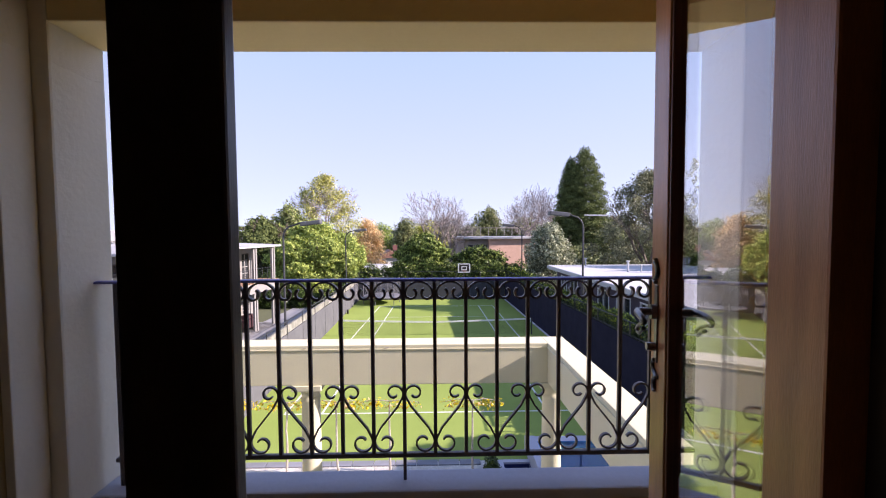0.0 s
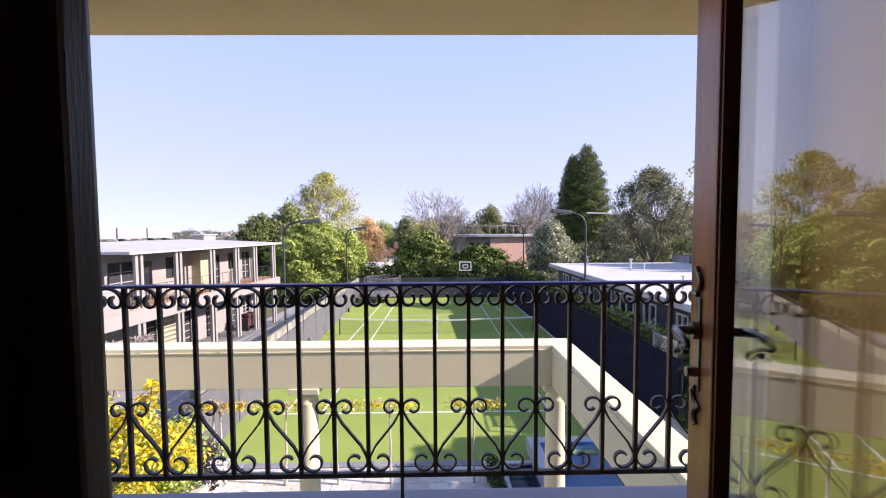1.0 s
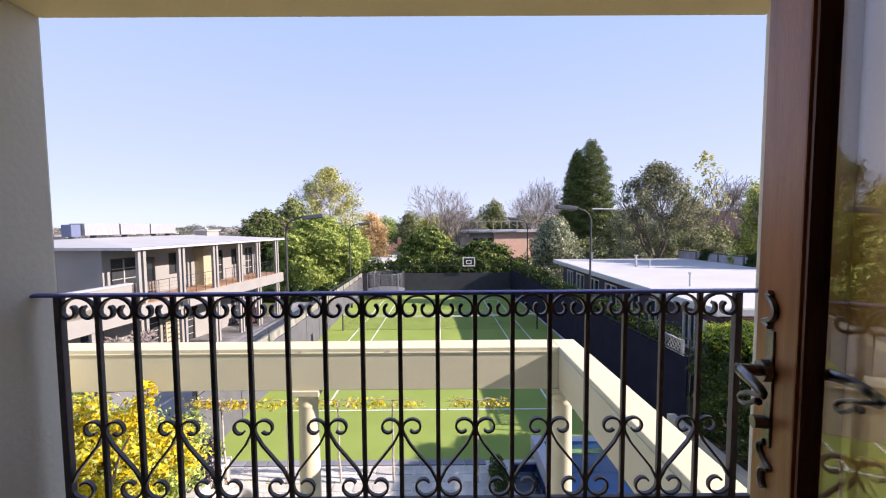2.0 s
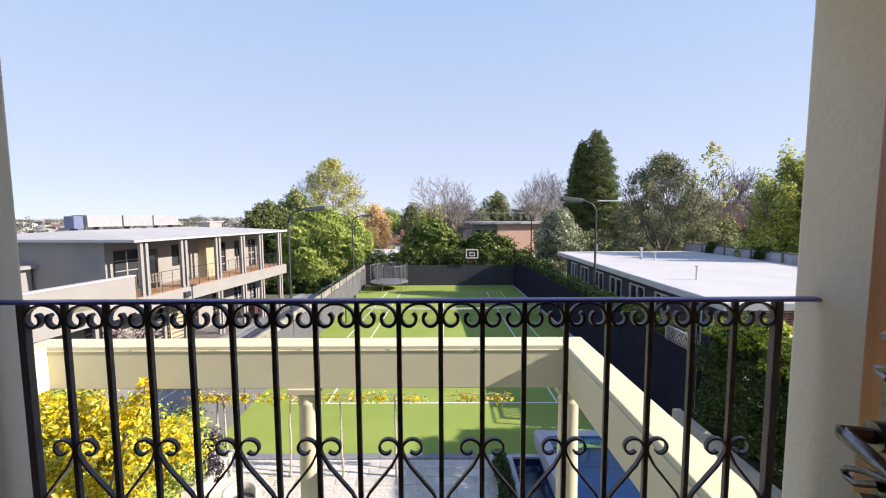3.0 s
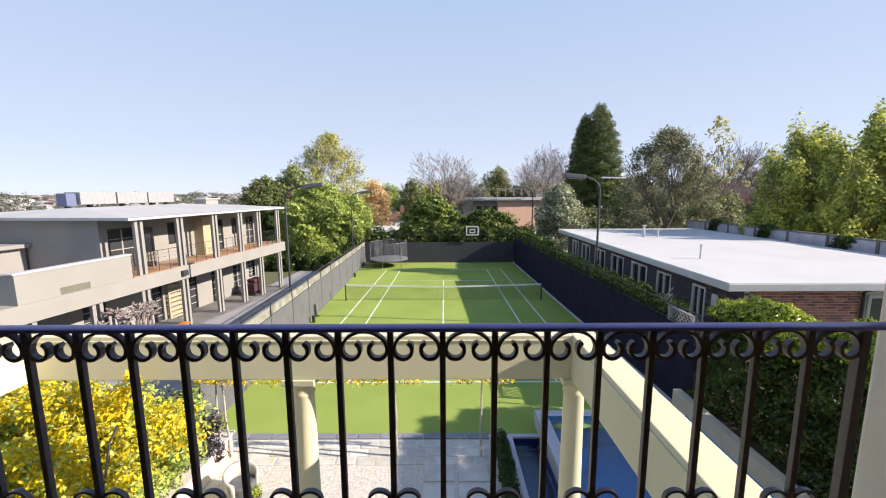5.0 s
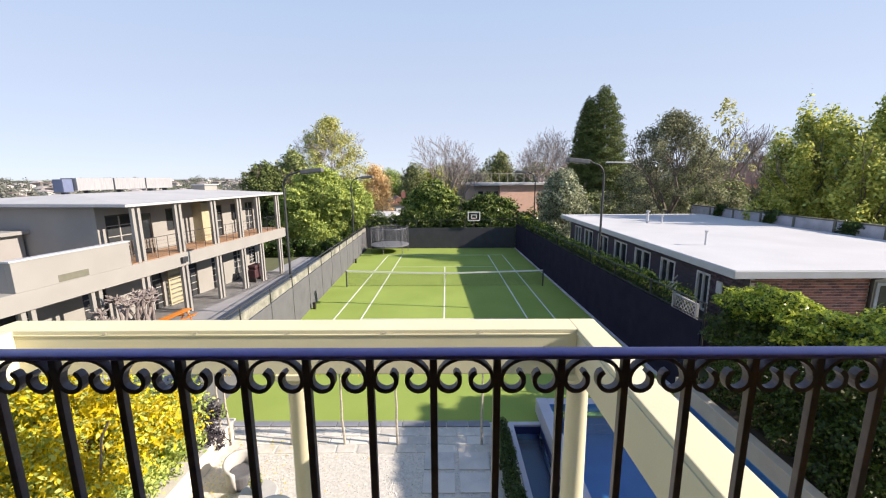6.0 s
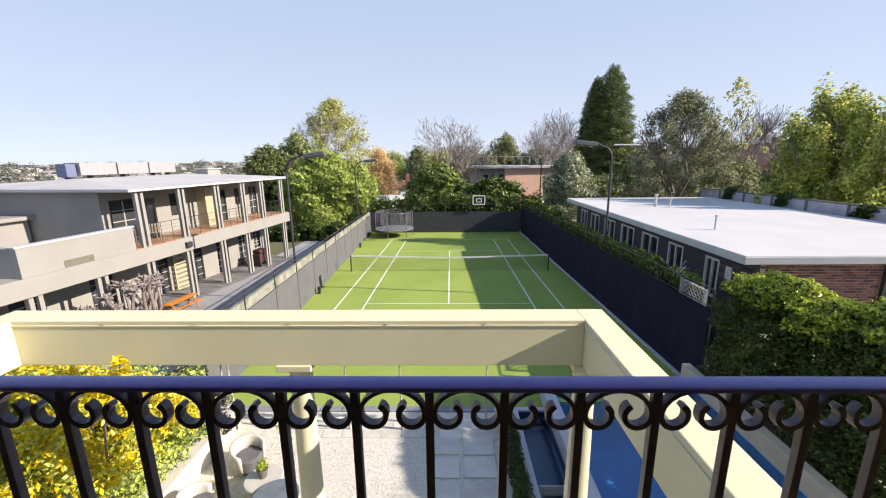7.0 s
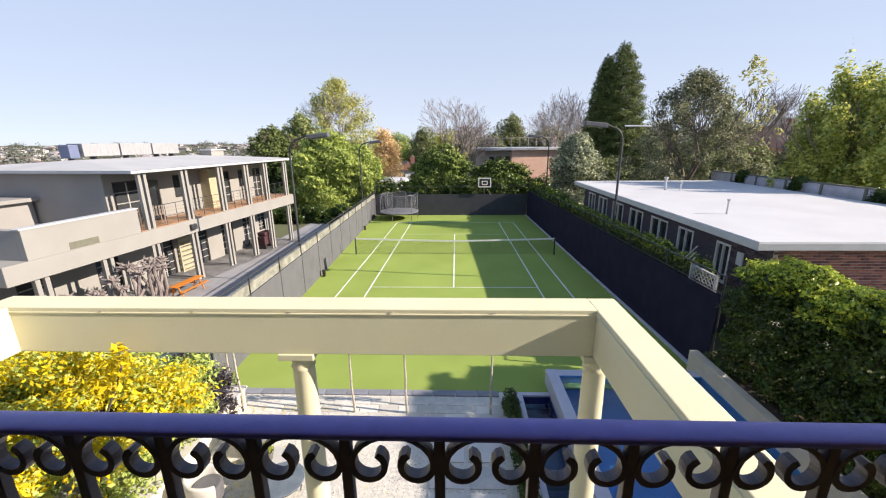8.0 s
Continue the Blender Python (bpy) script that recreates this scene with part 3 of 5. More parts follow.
sheet("court_kerb", 7.31, 7.44, 10.0, 41.2, 0.035, 0.06, COPING, "pale kerb between court and fence")

# far fence
ff_ = thing("court_fence", "dark grey windbreak fence at the far end of the court", "fence", group="court fences")
for x0 in np.arange(-8.3, 7.4, 2.62):
    z = slope(41.2)
    part("post", T([(x0, 41.32, z - 0.1), (x0, 41.32, z + 3.0)], 0.03, n=8), GALV, ff_)
    bm = B(x0, min(x0 + 2.62, 7.46), 41.25, 41.262, z - 0.03, z + 2.2)
    part("windbreak_panel", bm, FAR_MESH, ff_)
part("top_rail", T([(-8.3, 41.32, slope(41) + 3.0), (7.5, 41.32, slope(41) + 3.0)], 0.022, n=8), GALV, ff_)

# left-hand fence with a stained concrete band
lf = thing("court_fence", "dark grey windbreak fence under a stained concrete band", "fence", group="court fences")
for y0 in np.arange(10.0, 41.0, 2.6):
    y1 = min(y0 + 2.6, 41.2)
    xa, xb, za, zb = left_line(y0), left_line(y1), slope(y0), slope(y1)

    def slab(lo, hi, off, th):
        bm = bmesh.new()
        vs = [bm.verts.new(p) for p in ((xa + off, y0, za + lo), (xb + off, y1, zb + lo), (xb + off, y1, zb + hi), (xa + off, y0, za + hi))]
        vs += [bm.verts.new(p.co + Vector((-th, 0, 0))) for p in vs]
        for q in ((0, 1, 2, 3), (7, 6, 5, 4), (0, 4, 5, 1), (1, 5, 6, 2), (2, 6, 7, 3), (3, 7, 4, 0)):
            bm.faces.new([vs[i] for i in q])
        return bm

    part("windbreak_panel", slab(-0.03, 1.86, 0.0, 0.02), MESH_DARK, lf)
    part("concrete_band", slab(1.88, 2.24, -0.03, 0.12), BAND, lf)
    part("post", B(xa - 0.02, xa + 0.008, y0 - 0.022, y0 + 0.022, za - 0.1, za + 2.55), GALV, lf)
part("top_rail", T([(left_line(10) , 10.0, slope(10) + 2.5), (left_line(41.2), 41.2, slope(41.2) + 2.5)], 0.025, n=8), GALV, lf)
chain("wire_mesh", (left_line(10), 10.0), (left_line(41.2), 41.2), 2.28, 2.5, lf)
part("kerb", slab(-0.02, 0.0, 0.1, 0.1), CONCRETE, lf)


def flood(x, y, sgn, h, arm, label, tail=0.0):
    z = slope(y)
    lp = thing("flood_light", label, "street lamp", group="court lamps")
    pts = [(x, y, z), (x, y, h - 0.75)] + [(x + sgn * 0.55 * (1 - math.cos(a)), y, h - 0.75 + 0.62 * math.sin(a)) for a in np.linspace(0.25, 1.5, 7)] + [(x + sgn * (arm - 0.1), y, h)]
    part("pole", T(pts, [0.06, 0.05] + [0.042] * 8, n=10), GALV, lp)
    m = Matrix.Translation((x + sgn * (arm + 0.45), y, h)) @ pose(0, 0, 0, 0, -sgn * 6, 0)
    part("lamp_head", B(-0.52, 0.52, -0.22, 0.22, -0.11, 0.10, 0.04, m), mat("lamp_grey", (0.12, 0.123, 0.135), (0.08, 0.083, 0.093), rough=0.5), lp, "flat grey lamp head")
    part("lens", B(-0.42, 0.42, -0.15, 0.15, -0.125, -0.108, 0.004, m), PANE_DARK, lp)
    if tail:
        part("cross_arm", T([(x - sgn * 0.05, y, h - 0.08), (x - sgn * tail, y, h - 0.1)], 0.034, n=8), FASCIA, lp)


flood(-7.78, 19.4, 1, 7.03, 0.98, "grey court flood lamp on a curved pole")
flood(-8.25, 35.2, 1, 6.75, 0.95, "grey court flood lamp on a curved pole")
flood(7.78, 19.5, -1, 7.42, 0.85, "grey court flood lamp with a cross arm", 1.25)
flood(7.9, 34.8, -1, 7.1, 0.8, "grey court flood lamp on a curved pole")

# basketball backboard and trampoline
bb = thing("basketball_hoop", "black backboard with a white border on a pole", "hoop")
part("pole", T([(3.03, 41.6, slope(41)), (3.03, 41.6, 2.9), (3.03, 41.05, 2.9)], 0.05, n=8), GALV, bb)
board = part("backboard", B(2.38, 3.68, 40.98, 41.02, 2.17, 3.14, 0.01), DARK_FRAME, bb)
bm = bmesh.new()
for x0, x1, z0, z1 in ((2.38, 3.68, 3.04, 3.14), (2.38, 3.68, 2.17, 2.27), (2.38, 2.48, 2.27, 3.04), (3.58, 3.68, 2.27, 3.04), (2.74, 3.32, 2.75, 2.83), (2.74, 3.32, 2.42, 2.5), (2.74, 2.82, 2.5, 2.75), (3.24, 3.32, 2.5, 2.75)):
    box(bm, x0, x1, 40.965, 40.985, z0, z1)
part("border", bm, WHITE_PAINT, bb, "white border and target square")
part("ring", T([(3.03 + 0.23 * math.cos(a), 40.72 + 0.23 * math.sin(a), 2.36) for a in np.linspace(0, 6.283, 17)], 0.01, n=6), mat("rust_red", (0.35, 0.08, 0.03)), bb)

tr = thing("trampoline", "round trampoline with a grey safety net", "trampoline")
TX, TY, TZ = -5.55, 39.1, slope(39.1)
part("mat", lathe(bmesh.new(), [(1.6, TZ + 0.78), (1.6, TZ + 0.8)], TX, TY), DARK_FRAME, tr)
PALE_STEEL = mat("pale_steel", (0.17, 0.175, 0.20), (0.12, 0.125, 0.145), rough=0.45, metal=0.2, scale=10, fine=100, bump=0.05)
part("net_hoop", T([(TX + 1.72 * math.cos(a), TY + 1.72 * math.sin(a), TZ + 2.45) for a in np.linspace(0, 6.2832, 33)], 0.03, n=6, cap=False), PALE_STEEL, tr)
part("pad", lathe(bmesh.new(), [(1.62, TZ + 0.74), (1.9, TZ + 0.72), (1.92, TZ + 0.8), (1.62, TZ + 0.83)], TX, TY, 36), mat("grey_pad", (0.20, 0.205, 0.23), (0.14, 0.145, 0.165)), tr, "grey padded rim")
for k in range(6):
    a = k * math.pi / 3 + 0.3
    x, y = TX + 1.85 * math.cos(a), TY + 1.85 * math.sin(a)
    part("leg", T([(x, y, TZ), (x, y, TZ + 0.78)], 0.035, n=6), PALE_STEEL, tr)
    part("net_pole", T([(x, y, TZ + 0.78), (x, y, TZ + 2.5), (x - 0.15 * math.cos(a), y - 0.15 * math.sin(a), TZ + 2.6)], 0.04, n=6), PALE_STEEL, tr)
v, f = [], []
for i in range(120):
    a0 = 2 * math.pi * i / 120
    x, y = TX + 1.72 * math.cos(a0), TY + 1.72 * math.sin(a0)
    t_ = (-math.sin(a0) * 0.009, math.cos(a0) * 0.009)
    k = len(v)
    v += [(x - t_[0], y - t_[1], TZ + 0.8), (x + t_[0], y + t_[1], TZ + 0.8), (x + t_[0], y + t_[1], TZ + 2.45), (x - t_[0], y - t_[1], TZ + 2.45)]
    f.append((k, k + 1, k + 2, k + 3))
raw("safety_net", v, f, mat("grey_net", (0.20, 0.205, 0.225), (0.15, 0.155, 0.17), rough=0.9), tr)

# ---- left building ----
LB = pose(-13.7, 17.0, 0, 0, 0, 83.73)
lb = thing("left_house", "long two-storey cream house with a balcony and a flat white roof", "house", LB)


def pierced(s0, s1, z0, z1, v0, v1, holes):
    """A wall with openings (s0, s1, z0, z1) that go right through."""
    bm = bmesh.new()
    at = s0
    for a, b, c, d in sorted(holes):
        if a > at:
            box(bm, at, a, v0, v1, z0, z1)
        if c > z0:
            box(bm, a, b, v0, v1, z0, c)
        if d < z1:
            box(bm, a, b, v0, v1, d, z1)
        at = b
    box(bm, at, s1, v0, v1, z0, z1)
    return bm


UP = [(0.72, 2.2, 3.02, 5.05), (4.15, 4.75, 3.9, 5.1), (7.7, 8.7, 3.02, 5.0), (9.6, 10.2, 3.9, 5.0), (11.2, 12.1, 3.02, 5.0)]
LOW = [(-3.6, -2.4, -0.4, 1.8), (-0.6, 0.5, -0.4, 1.8), (2.4, 3.7, -0.4, 1.75), (5.0, 6.3, -0.4, 1.75), (7.6, 8.7, -0.4, 1.75), (9.8, 10.9, -0.4, 1.75), (11.6, 12.4, 0.4, 1.6)]
part("upper_wall", pierced(0.3, 13.0, 2.98, 5.5, 1.9, 2.12, UP), LEFT_WALL, lb)
part("lower_wall", pierced(-5.0, 13.0, -0.8, 2.28, 2.2, 2.42, LOW), LEFT_WALL, lb)
part("end_wall", B(0.3, 0.52, 2.12, 11, 2.98, 5.5), LEFT_GREY, lb)
part("far_wall", B(12.8, 13.0, 2.42, 11, -0.8, 5.5), LEFT_WALL, lb)
part("back_wall", B(-5.0, 13.0, 11, 11.2, -0.8, 5.5), LEFT_GREY, lb)
part("balcony_slab", B(-5.2, 13.1, 0.0, 11, 2.28, 2.96, 0.02), LEFT_WALL, lb, "cream balcony edge beam")
part("parapet", B(-4.45, -0.12, 0.0, 0.26, 2.96, 4.0, 0.015), LEFT_WALL, lb)
part("parapet_cap", B(-4.5, -0.08, -0.03, 0.3, 4.0, 4.06, 0.01), FASCIA, lb)
part("parapet", B(-4.45, -4.2, 0.26, 5.0, 2.96, 4.0, 0.015), LEFT_GREY, lb)
part("lower_wing", B(-9.5, -5.2, 1.2, 9, -0.8, 2.9, 0.02), LEFT_GREY, lb)
part("canopy", B(-3.4, 0.3, 5.4, 8.5, 4.25, 4.42, 0.02), LEFT_GREY, lb)
part("block_window", B(-3.02, -2.99, 6.1, 7.9, 3.2, 4.05), PANE_DARK, lb)
part("side_block", B(-3.0, 0.2, 5.7, 8.3, 2.96, 4.25, 0.02), LEFT_GREY, lb)
# no hole here: a flat plate painted with the dark of a shaded recess
part("scupper", B(-3.1, -2.0, -0.012, 0.02, 3.0, 3.26), mat("shaded_niche", (0.16, 0.16, 0.12), (0.12, 0.12, 0.09)), lb)
deck = part("deck", B(0.0, 13.0, 0.1, 1.9, 2.96, 2.99), DECK, lb, "orange-brown timber deck")
roof = part("roof", B(-0.1, 13.3, -0.08, 11.5, 5.5, 5.62, 0.02), FASCIA, lb, "flat white roof with a pale fascia")
bm = bmesh.new()
vs = [bm.verts.new(p) for p in ((-0.1, -0.08, 5.63), (13.3, -0.08, 5.63), (13.3, 11.5, 5.63), (-0.1, 11.5, 5.63), (2.5, 5.5, 5.98), (11.0, 5.5, 5.98))]
for q in ((0, 1, 5, 4), (1, 2, 5), (2, 3, 4, 5), (3, 0, 4)):
    bm.faces.new([vs[i] for i in q])
part("roof_sheet", bm, mat("weathered_roof", (0.47, 0.47, 0.475), (0.39, 0.39, 0.395), rough=0.6, scale=0.6, fine=15), roof)
for i, a in enumerate((3.8, 6.0, 8.2)):
    part("plant_screen", B(a, a + 2.1, 6.6, 7.6, 6.1, 6.78, 0.02), mat("plant_metal", (0.33, 0.335, 0.35), (0.24, 0.245, 0.26), rough=0.5, scale=2, fine=20, stretch=(8, 1, 1)), roof, "pale metal plant screen")
part("tank", B(3.2, 3.72, 6.75, 7.4, 6.02, 6.72, 0.05), mat("blue_tank", (0.13, 0.16, 0.27), (0.11, 0.135, 0.22), rough=0.5), roof, "blue tank beside the plant screens")
for a in (3.4, 4.6, 6.6, 8.8, 10.0):
    part("screen_foot", B(a, a + 0.12, 6.9, 7.2, 5.8, 6.12), GALV, roof)
part("chimney", B(10.6, 11.9, 4.4, 5.3, 5.75, 6.25, 0.02), LEFT_WALL, roof)
part("chimney_cap", B(10.5, 12.0, 4.3, 5.4, 6.25, 6.32, 0.01), FASCIA, roof)
PS = [0.55, 2.95, 5.55, 7.9, 9.95, 12.4]
post_up = finish("post", B(-0.075, 0.075, -0.075, 0.075, 2.96, 5.5, 0.008), LEFT_WALL)
post_up.parent, post_up.location = lb, (PS[0] - 0.14, 0.16, 0)
for i, s_ in enumerate(PS):
    for d_ in (-0.14, 0.14):
        if i or d_ > 0:
            shared("post", post_up.data, lb, (s_ + d_, 0.16, 0))
post_lo = finish("post", B(-0.075, 0.075, -0.075, 0.075, -0.85, 2.28, 0.008), LEFT_WALL)
post_lo.parent, post_lo.location = lb, (-4.3, 0.16, 0)
for s_ in [-4.0, -1.9, -1.6] + [p + d_ for p in PS for d_ in (-0.14, 0.14)]:
    shared("post", post_lo.data, lb, (s_, 0.16, 0))


def opening(a, b, c, d, vv, name, cols, rows, parent):
    w = part(name, bmesh_frame(a, b, c, d, vv, 0.07), DARK_FRAME, parent, "dark timber frame")
    g = part("pane", B(a + 0.05, b - 0.05, vv + 0.03, vv + 0.04, c + 0.05, d - 0.05), PANE_DARK, w)
    bm = bmesh.new()
    for i in range(1, cols):
        x = a + (b - a) * i / cols
        box(bm, x - 0.03, x + 0.03, vv + 0.0, vv + 0.03, c + 0.07, d - 0.07)
    for j in range(1, rows):
        z = c + (d - c) * j / rows
        box(bm, a + 0.07, b - 0.07, vv + 0.004, vv + 0.028, z - 0.02, z + 0.02)
    if cols * rows > 1:
        part("glazing_grid", bm, PALE_BAR if rows > 2 else DARK_FRAME, w)
    return w


def bmesh_frame(a, b, c, d, vv, t):
    bm = bmesh.new()
    for x0, x1, z0, z1 in ((a, a + t, c, d), (b - t, b, c, d), (a + t, b - t, c, c + t), (a + t, b - t, d - t, d)):
        box(bm, x0, x1, vv - 0.02, vv + 0.05, z0, z1)
    return bm


for i, (a, b, c, d) in enumerate(UP):
    opening(a, b, c, d, 1.95, "door" if c < 3.5 else "window", 2 if b - a > 0.8 else 1, 4 if c < 3.5 else 2, lb)
for a, b, c, d in LOW:
    opening(a, b, c, d, 2.26, "door" if c < 0 else "window", 2, 5, lb)
part("bay", B(6.1, 7.0, 1.3, 1.9, 2.99, 5.3, 0.01), mat("pale_yellow_paint", (0.42, 0.375, 0.25), (0.36, 0.32, 0.21)), lb, "pale yellow rendered bay")
for i in range(len(PS) - 1):
    a, b = PS[i] + 0.22, PS[i + 1] - 0.22
    rl = part("railing", T([(a, 0.1, 3.98), (b, 0.1, 3.98)], 0.016, n=6), GALV, lb, "thin steel balcony railing")
    for j in range(4):
        x = a + (b - a) * j / 3
        part("stanchion", T([(x, 0.1, 2.96), (x, 0.1, 3.98)], 0.014, n=6), GALV, rl)
    for j in range(5):
        part("wire", T([(a, 0.1, 3.12 + j * 0.17), (b, 0.1, 3.12 + j * 0.17)], 0.006, n=4), GALV, rl)
part("wall_light", B(2.58, 2.94, -0.16, 0.0, 2.48, 2.76, 0.03), GALV, lb)

leaf_ = part("door", bmesh_frame(-0.7, 0.0, 0.0, 2.0, 0.0, 0.07), DARK_FRAME, lb, "open dark timber door leaf")
leaf_.matrix_basis = pose(2.2, 1.88, 3.02, 0, 0, 118)
part("pane", B(-0.64, -0.06, 0.008, 0.02, 0.06, 1.94), PANE_DARK, leaf_)
for j in range(1, 5):
    part("glazing_bar", B(-0.63, -0.07, -0.015, 0.008, j * 0.4 - 0.02, j * 0.4 + 0.02), PALE_BAR, leaf_)
for s_, v_, rz in ((0.75, 1.0, 200), (1.6, 0.75, 150)):
    ch = thing("balcony_chair", "dark timber slatted chair on the balcony deck", "chair", LB @ pose(s_, v_, 3.0, 0, 0, rz), group="balcony chairs")
    for j in range(5):
        part("seat_slat", B(-0.24, 0.24, -0.25 + j * 0.1, -0.17 + j * 0.1, 0.42, 0.445, 0.004), WARM_TIMBER, ch)
    for j in range(4):
        part("back_slat", B(-0.22 + j * 0.12, -0.14 + j * 0.12, 0.26, 0.285, 0.45, 0.92, 0.004), WARM_TIMBER, ch)
    for x in (-0.22, 0.22):
        for y in (-0.23, 0.25):
            part("leg", B(x - 0.022, x + 0.022, y - 0.022, y + 0.022, 0.0, 0.42 if y < 0 else 0.95, 0.004), WARM_TIMBER, ch)
        part("armrest", B(x - 0.03, x + 0.03, -0.25, 0.26, 0.62, 0.645, 0.004), WARM_TIMBER, ch)

# ---- right building ----
rb = thing("right_house", "low red-brick house with a flat white roof", "house")
RX0, RX1, RY0, RY1 = 8.12, 17.8, 10.74, 27.5
part("roof", B(RX0, RX1, RY0, RY1, 3.84, 4.05, 0.012), FASCIA, rb, "pale fascia round a flat white roof")
part("roof_sheet", B(RX0 + 0.04, RX1 - 0.04, RY0 + 0.04, RY1 - 0.04, 4.05, 4.075, 0.006), ROOF_WHITE, rb)
for x, y, h, r in ((11.5, 22.3, 0.62, 0.06), (12.2, 22.1, 0.36, 0.04), (9.98, 14.9, 0.5, 0.035), (10.6, 26.6, 0.5, 0.05)):
    vp = part("vent_pipe", T([(x, y, 4.07), (x, y, 4.07 + h)], r, n=10), FASCIA, rb)
    part("vent_cap", T([(x, y, 4.07 + h), (x, y, 4.13 + h)], r * 1.8, n=10), FASCIA, vp)
SIDE = [(12.6, 13.3, 2.2, 3.5), (14.6, 15.6, 0.3, 3.5), (16.4, 17.8, 1.6, 3.5), (18.6, 20.0, 1.6, 3.5), (20.8, 22.2, 1.6, 3.5), (23.0, 24.4, 1.6, 3.5), (25.0, 26.2, 1.6, 3.5)]
# court-side brick: darker and bluer, with the shade of that side in the colour
SHADED_BRICK = mat("shaded_brick", (0.10, 0.082, 0.10), (0.065, 0.052, 0.065), rough=0.9, scale=6, fine=40, stretch=(1, 1, 3))
at = 11.25
for a, b, c, d in SIDE + [(27.1, 27.1, 0, 0)]:
    part("side_wall", B(8.75, 8.97, at, a, -0.6, 3.84), SHADED_BRICK, rb)
    if b > a:
        part("wall_under_window", B(8.75, 8.97, a, b, -0.6, c), SHADED_BRICK, rb)
        part("lintel", B(8.75, 8.97, a, b, d, 3.84), SHADED_BRICK, rb)
    at = b
part("front_wall", B(8.97, 17.2, 11.25, 11.45, -0.6, 3.84), MORTAR, rb)
part("back_wall", B(8.97, 17.2, 26.9, 27.1, -0.6, 3.84), PINK_BRICK, rb)
part("far_side_wall", B(17.0, 17.2, 11.45, 26.9, -0.6, 3.84), PINK_BRICK, rb)
for a, b, c, d in SIDE:
    bm = bmesh.new()
    for y0, y1, z0, z1 in ((a, a + 0.07, c, d), (b - 0.07, b, c, d), (a + 0.07, b - 0.07, c, c + 0.07), (a + 0.07, b - 0.07, d - 0.07, d), ((a + b) / 2 - 0.03, (a + b) / 2 + 0.03, c + 0.07, d - 0.07)):
        box(bm, 8.73, 8.80, y0, y1, z0, z1)
    w = part("window" if c > 1 else "door", bm, WHITE_PAINT, rb, "white painted frame")
    part("pane", B(8.80, 8.81, a + 0.05, b - 0.05, c + 0.05, d - 0.05), PANE_DARK, w)
part("downpipe", T([(12.42, 11.17, -0.3), (12.42, 11.17, 3.7), (12.42, 10.9, 3.84)], 0.045, n=8), DARK_FRAME, rb)
w = part("window", B(12.6, 14.05, 11.19, 11.24, 2.2, 3.6, 0.01), FASCIA, rb, "grey framed window")
part("pane", B(12.7, 13.95, 11.18, 11.195, 2.3, 3.5), PANE_DARK, w)

# the house as a whole, set back from the fence
rb.matrix_world = Matrix.Translation((0.1, 0, 6.66)) @ Matrix.Scale(1.1, 4) @ Matrix.Translation((-0.1, 0, -6.66))

# boundary wall behind the right building
bw = thing("boundary_wall", "weathered grey panel wall behind the white roof", "wall")
for i, y in enumerate(np.arange(13.0, 31.0, 2.4)):
    part("panel", B(20.0, 20.08, y + 0.06, y + 2.34, 0.5, 4.32, 0.01), mat("grey_panel", (0.50, 0.50, 0.56), (0.27, 0.27, 0.31), rough=0.9, scale=1.5, fine=25), bw)
    part("post", B(19.95, 20.12, y - 0.07, y + 0.07, 0.4, 4.42, 0.015), CONCRETE, bw)
    part("cap", B(19.96, 20.12, y + 0.07, y + 2.33, 4.32, 4.40, 0.01), CONCRETE, bw)

for y, z in ((14.6, 4.0), (19.5, 3.9), (24.2, 4.1), (28.8, 4.1)):
    iv = thing("ivy", "dark ivy hanging over the grey panel wall", "plant")
    leaf_cloud("leaves", [(19.9, y, z, 0.16, 0.45, 0.4), (19.88, y + 0.3, z - 0.5, 0.14, 0.3, 0.5), (19.92, y - 0.25, z + 0.35, 0.25, 0.5, 0.2)], 1600, 0.12, LEAF_HEDGE, iv, int(y * 10), 0.2)
    part("stem", T([(19.9, y, 0.4), (19.9, y + 0.1, z)], [0.03, 0.015], n=5), BARK, iv)

# ---- far buildings ----
fb = thing("brick_house", "flat-roofed brick house behind the far hedge", "house")
part("wall", B(8.75, 17.2, 64, 72, -1.5, 5.35), PINK_BRICK, fb)
part("side_wall", B(4.7, 8.75, 64.6, 72, -1.5, 5.3), mat("grey_brick", (0.33, 0.28, 0.26), (0.25, 0.21, 0.195)), fb)
part("roof", B(4.3, 17.8, 63.4, 72.6, 5.35, 5.72, 0.03), FASCIA, fb)
bm = bmesh.new()
for x in np.arange(5.0, 16.0, 1.4):
    box(bm, x, x + 0.08, 66, 66.08, 5.72, 7.2)
box(bm, 4.6, 15.6, 66, 66.08, 7.15, 7.25)
part("pergola", bm, PALE_BARK, fb)
for x in (5.3, 6.6, 7.8):
    part("window", B(x, x + 0.8, 64.56, 64.6, 2.6, 4.4), PANE_DARK, fb)

fb.matrix_basis = Matrix.Translation((11, 64, 0)) @ pose(0, 0, 0, 0, 0, 9) @ Matrix.Translation((-11, -64, 0))


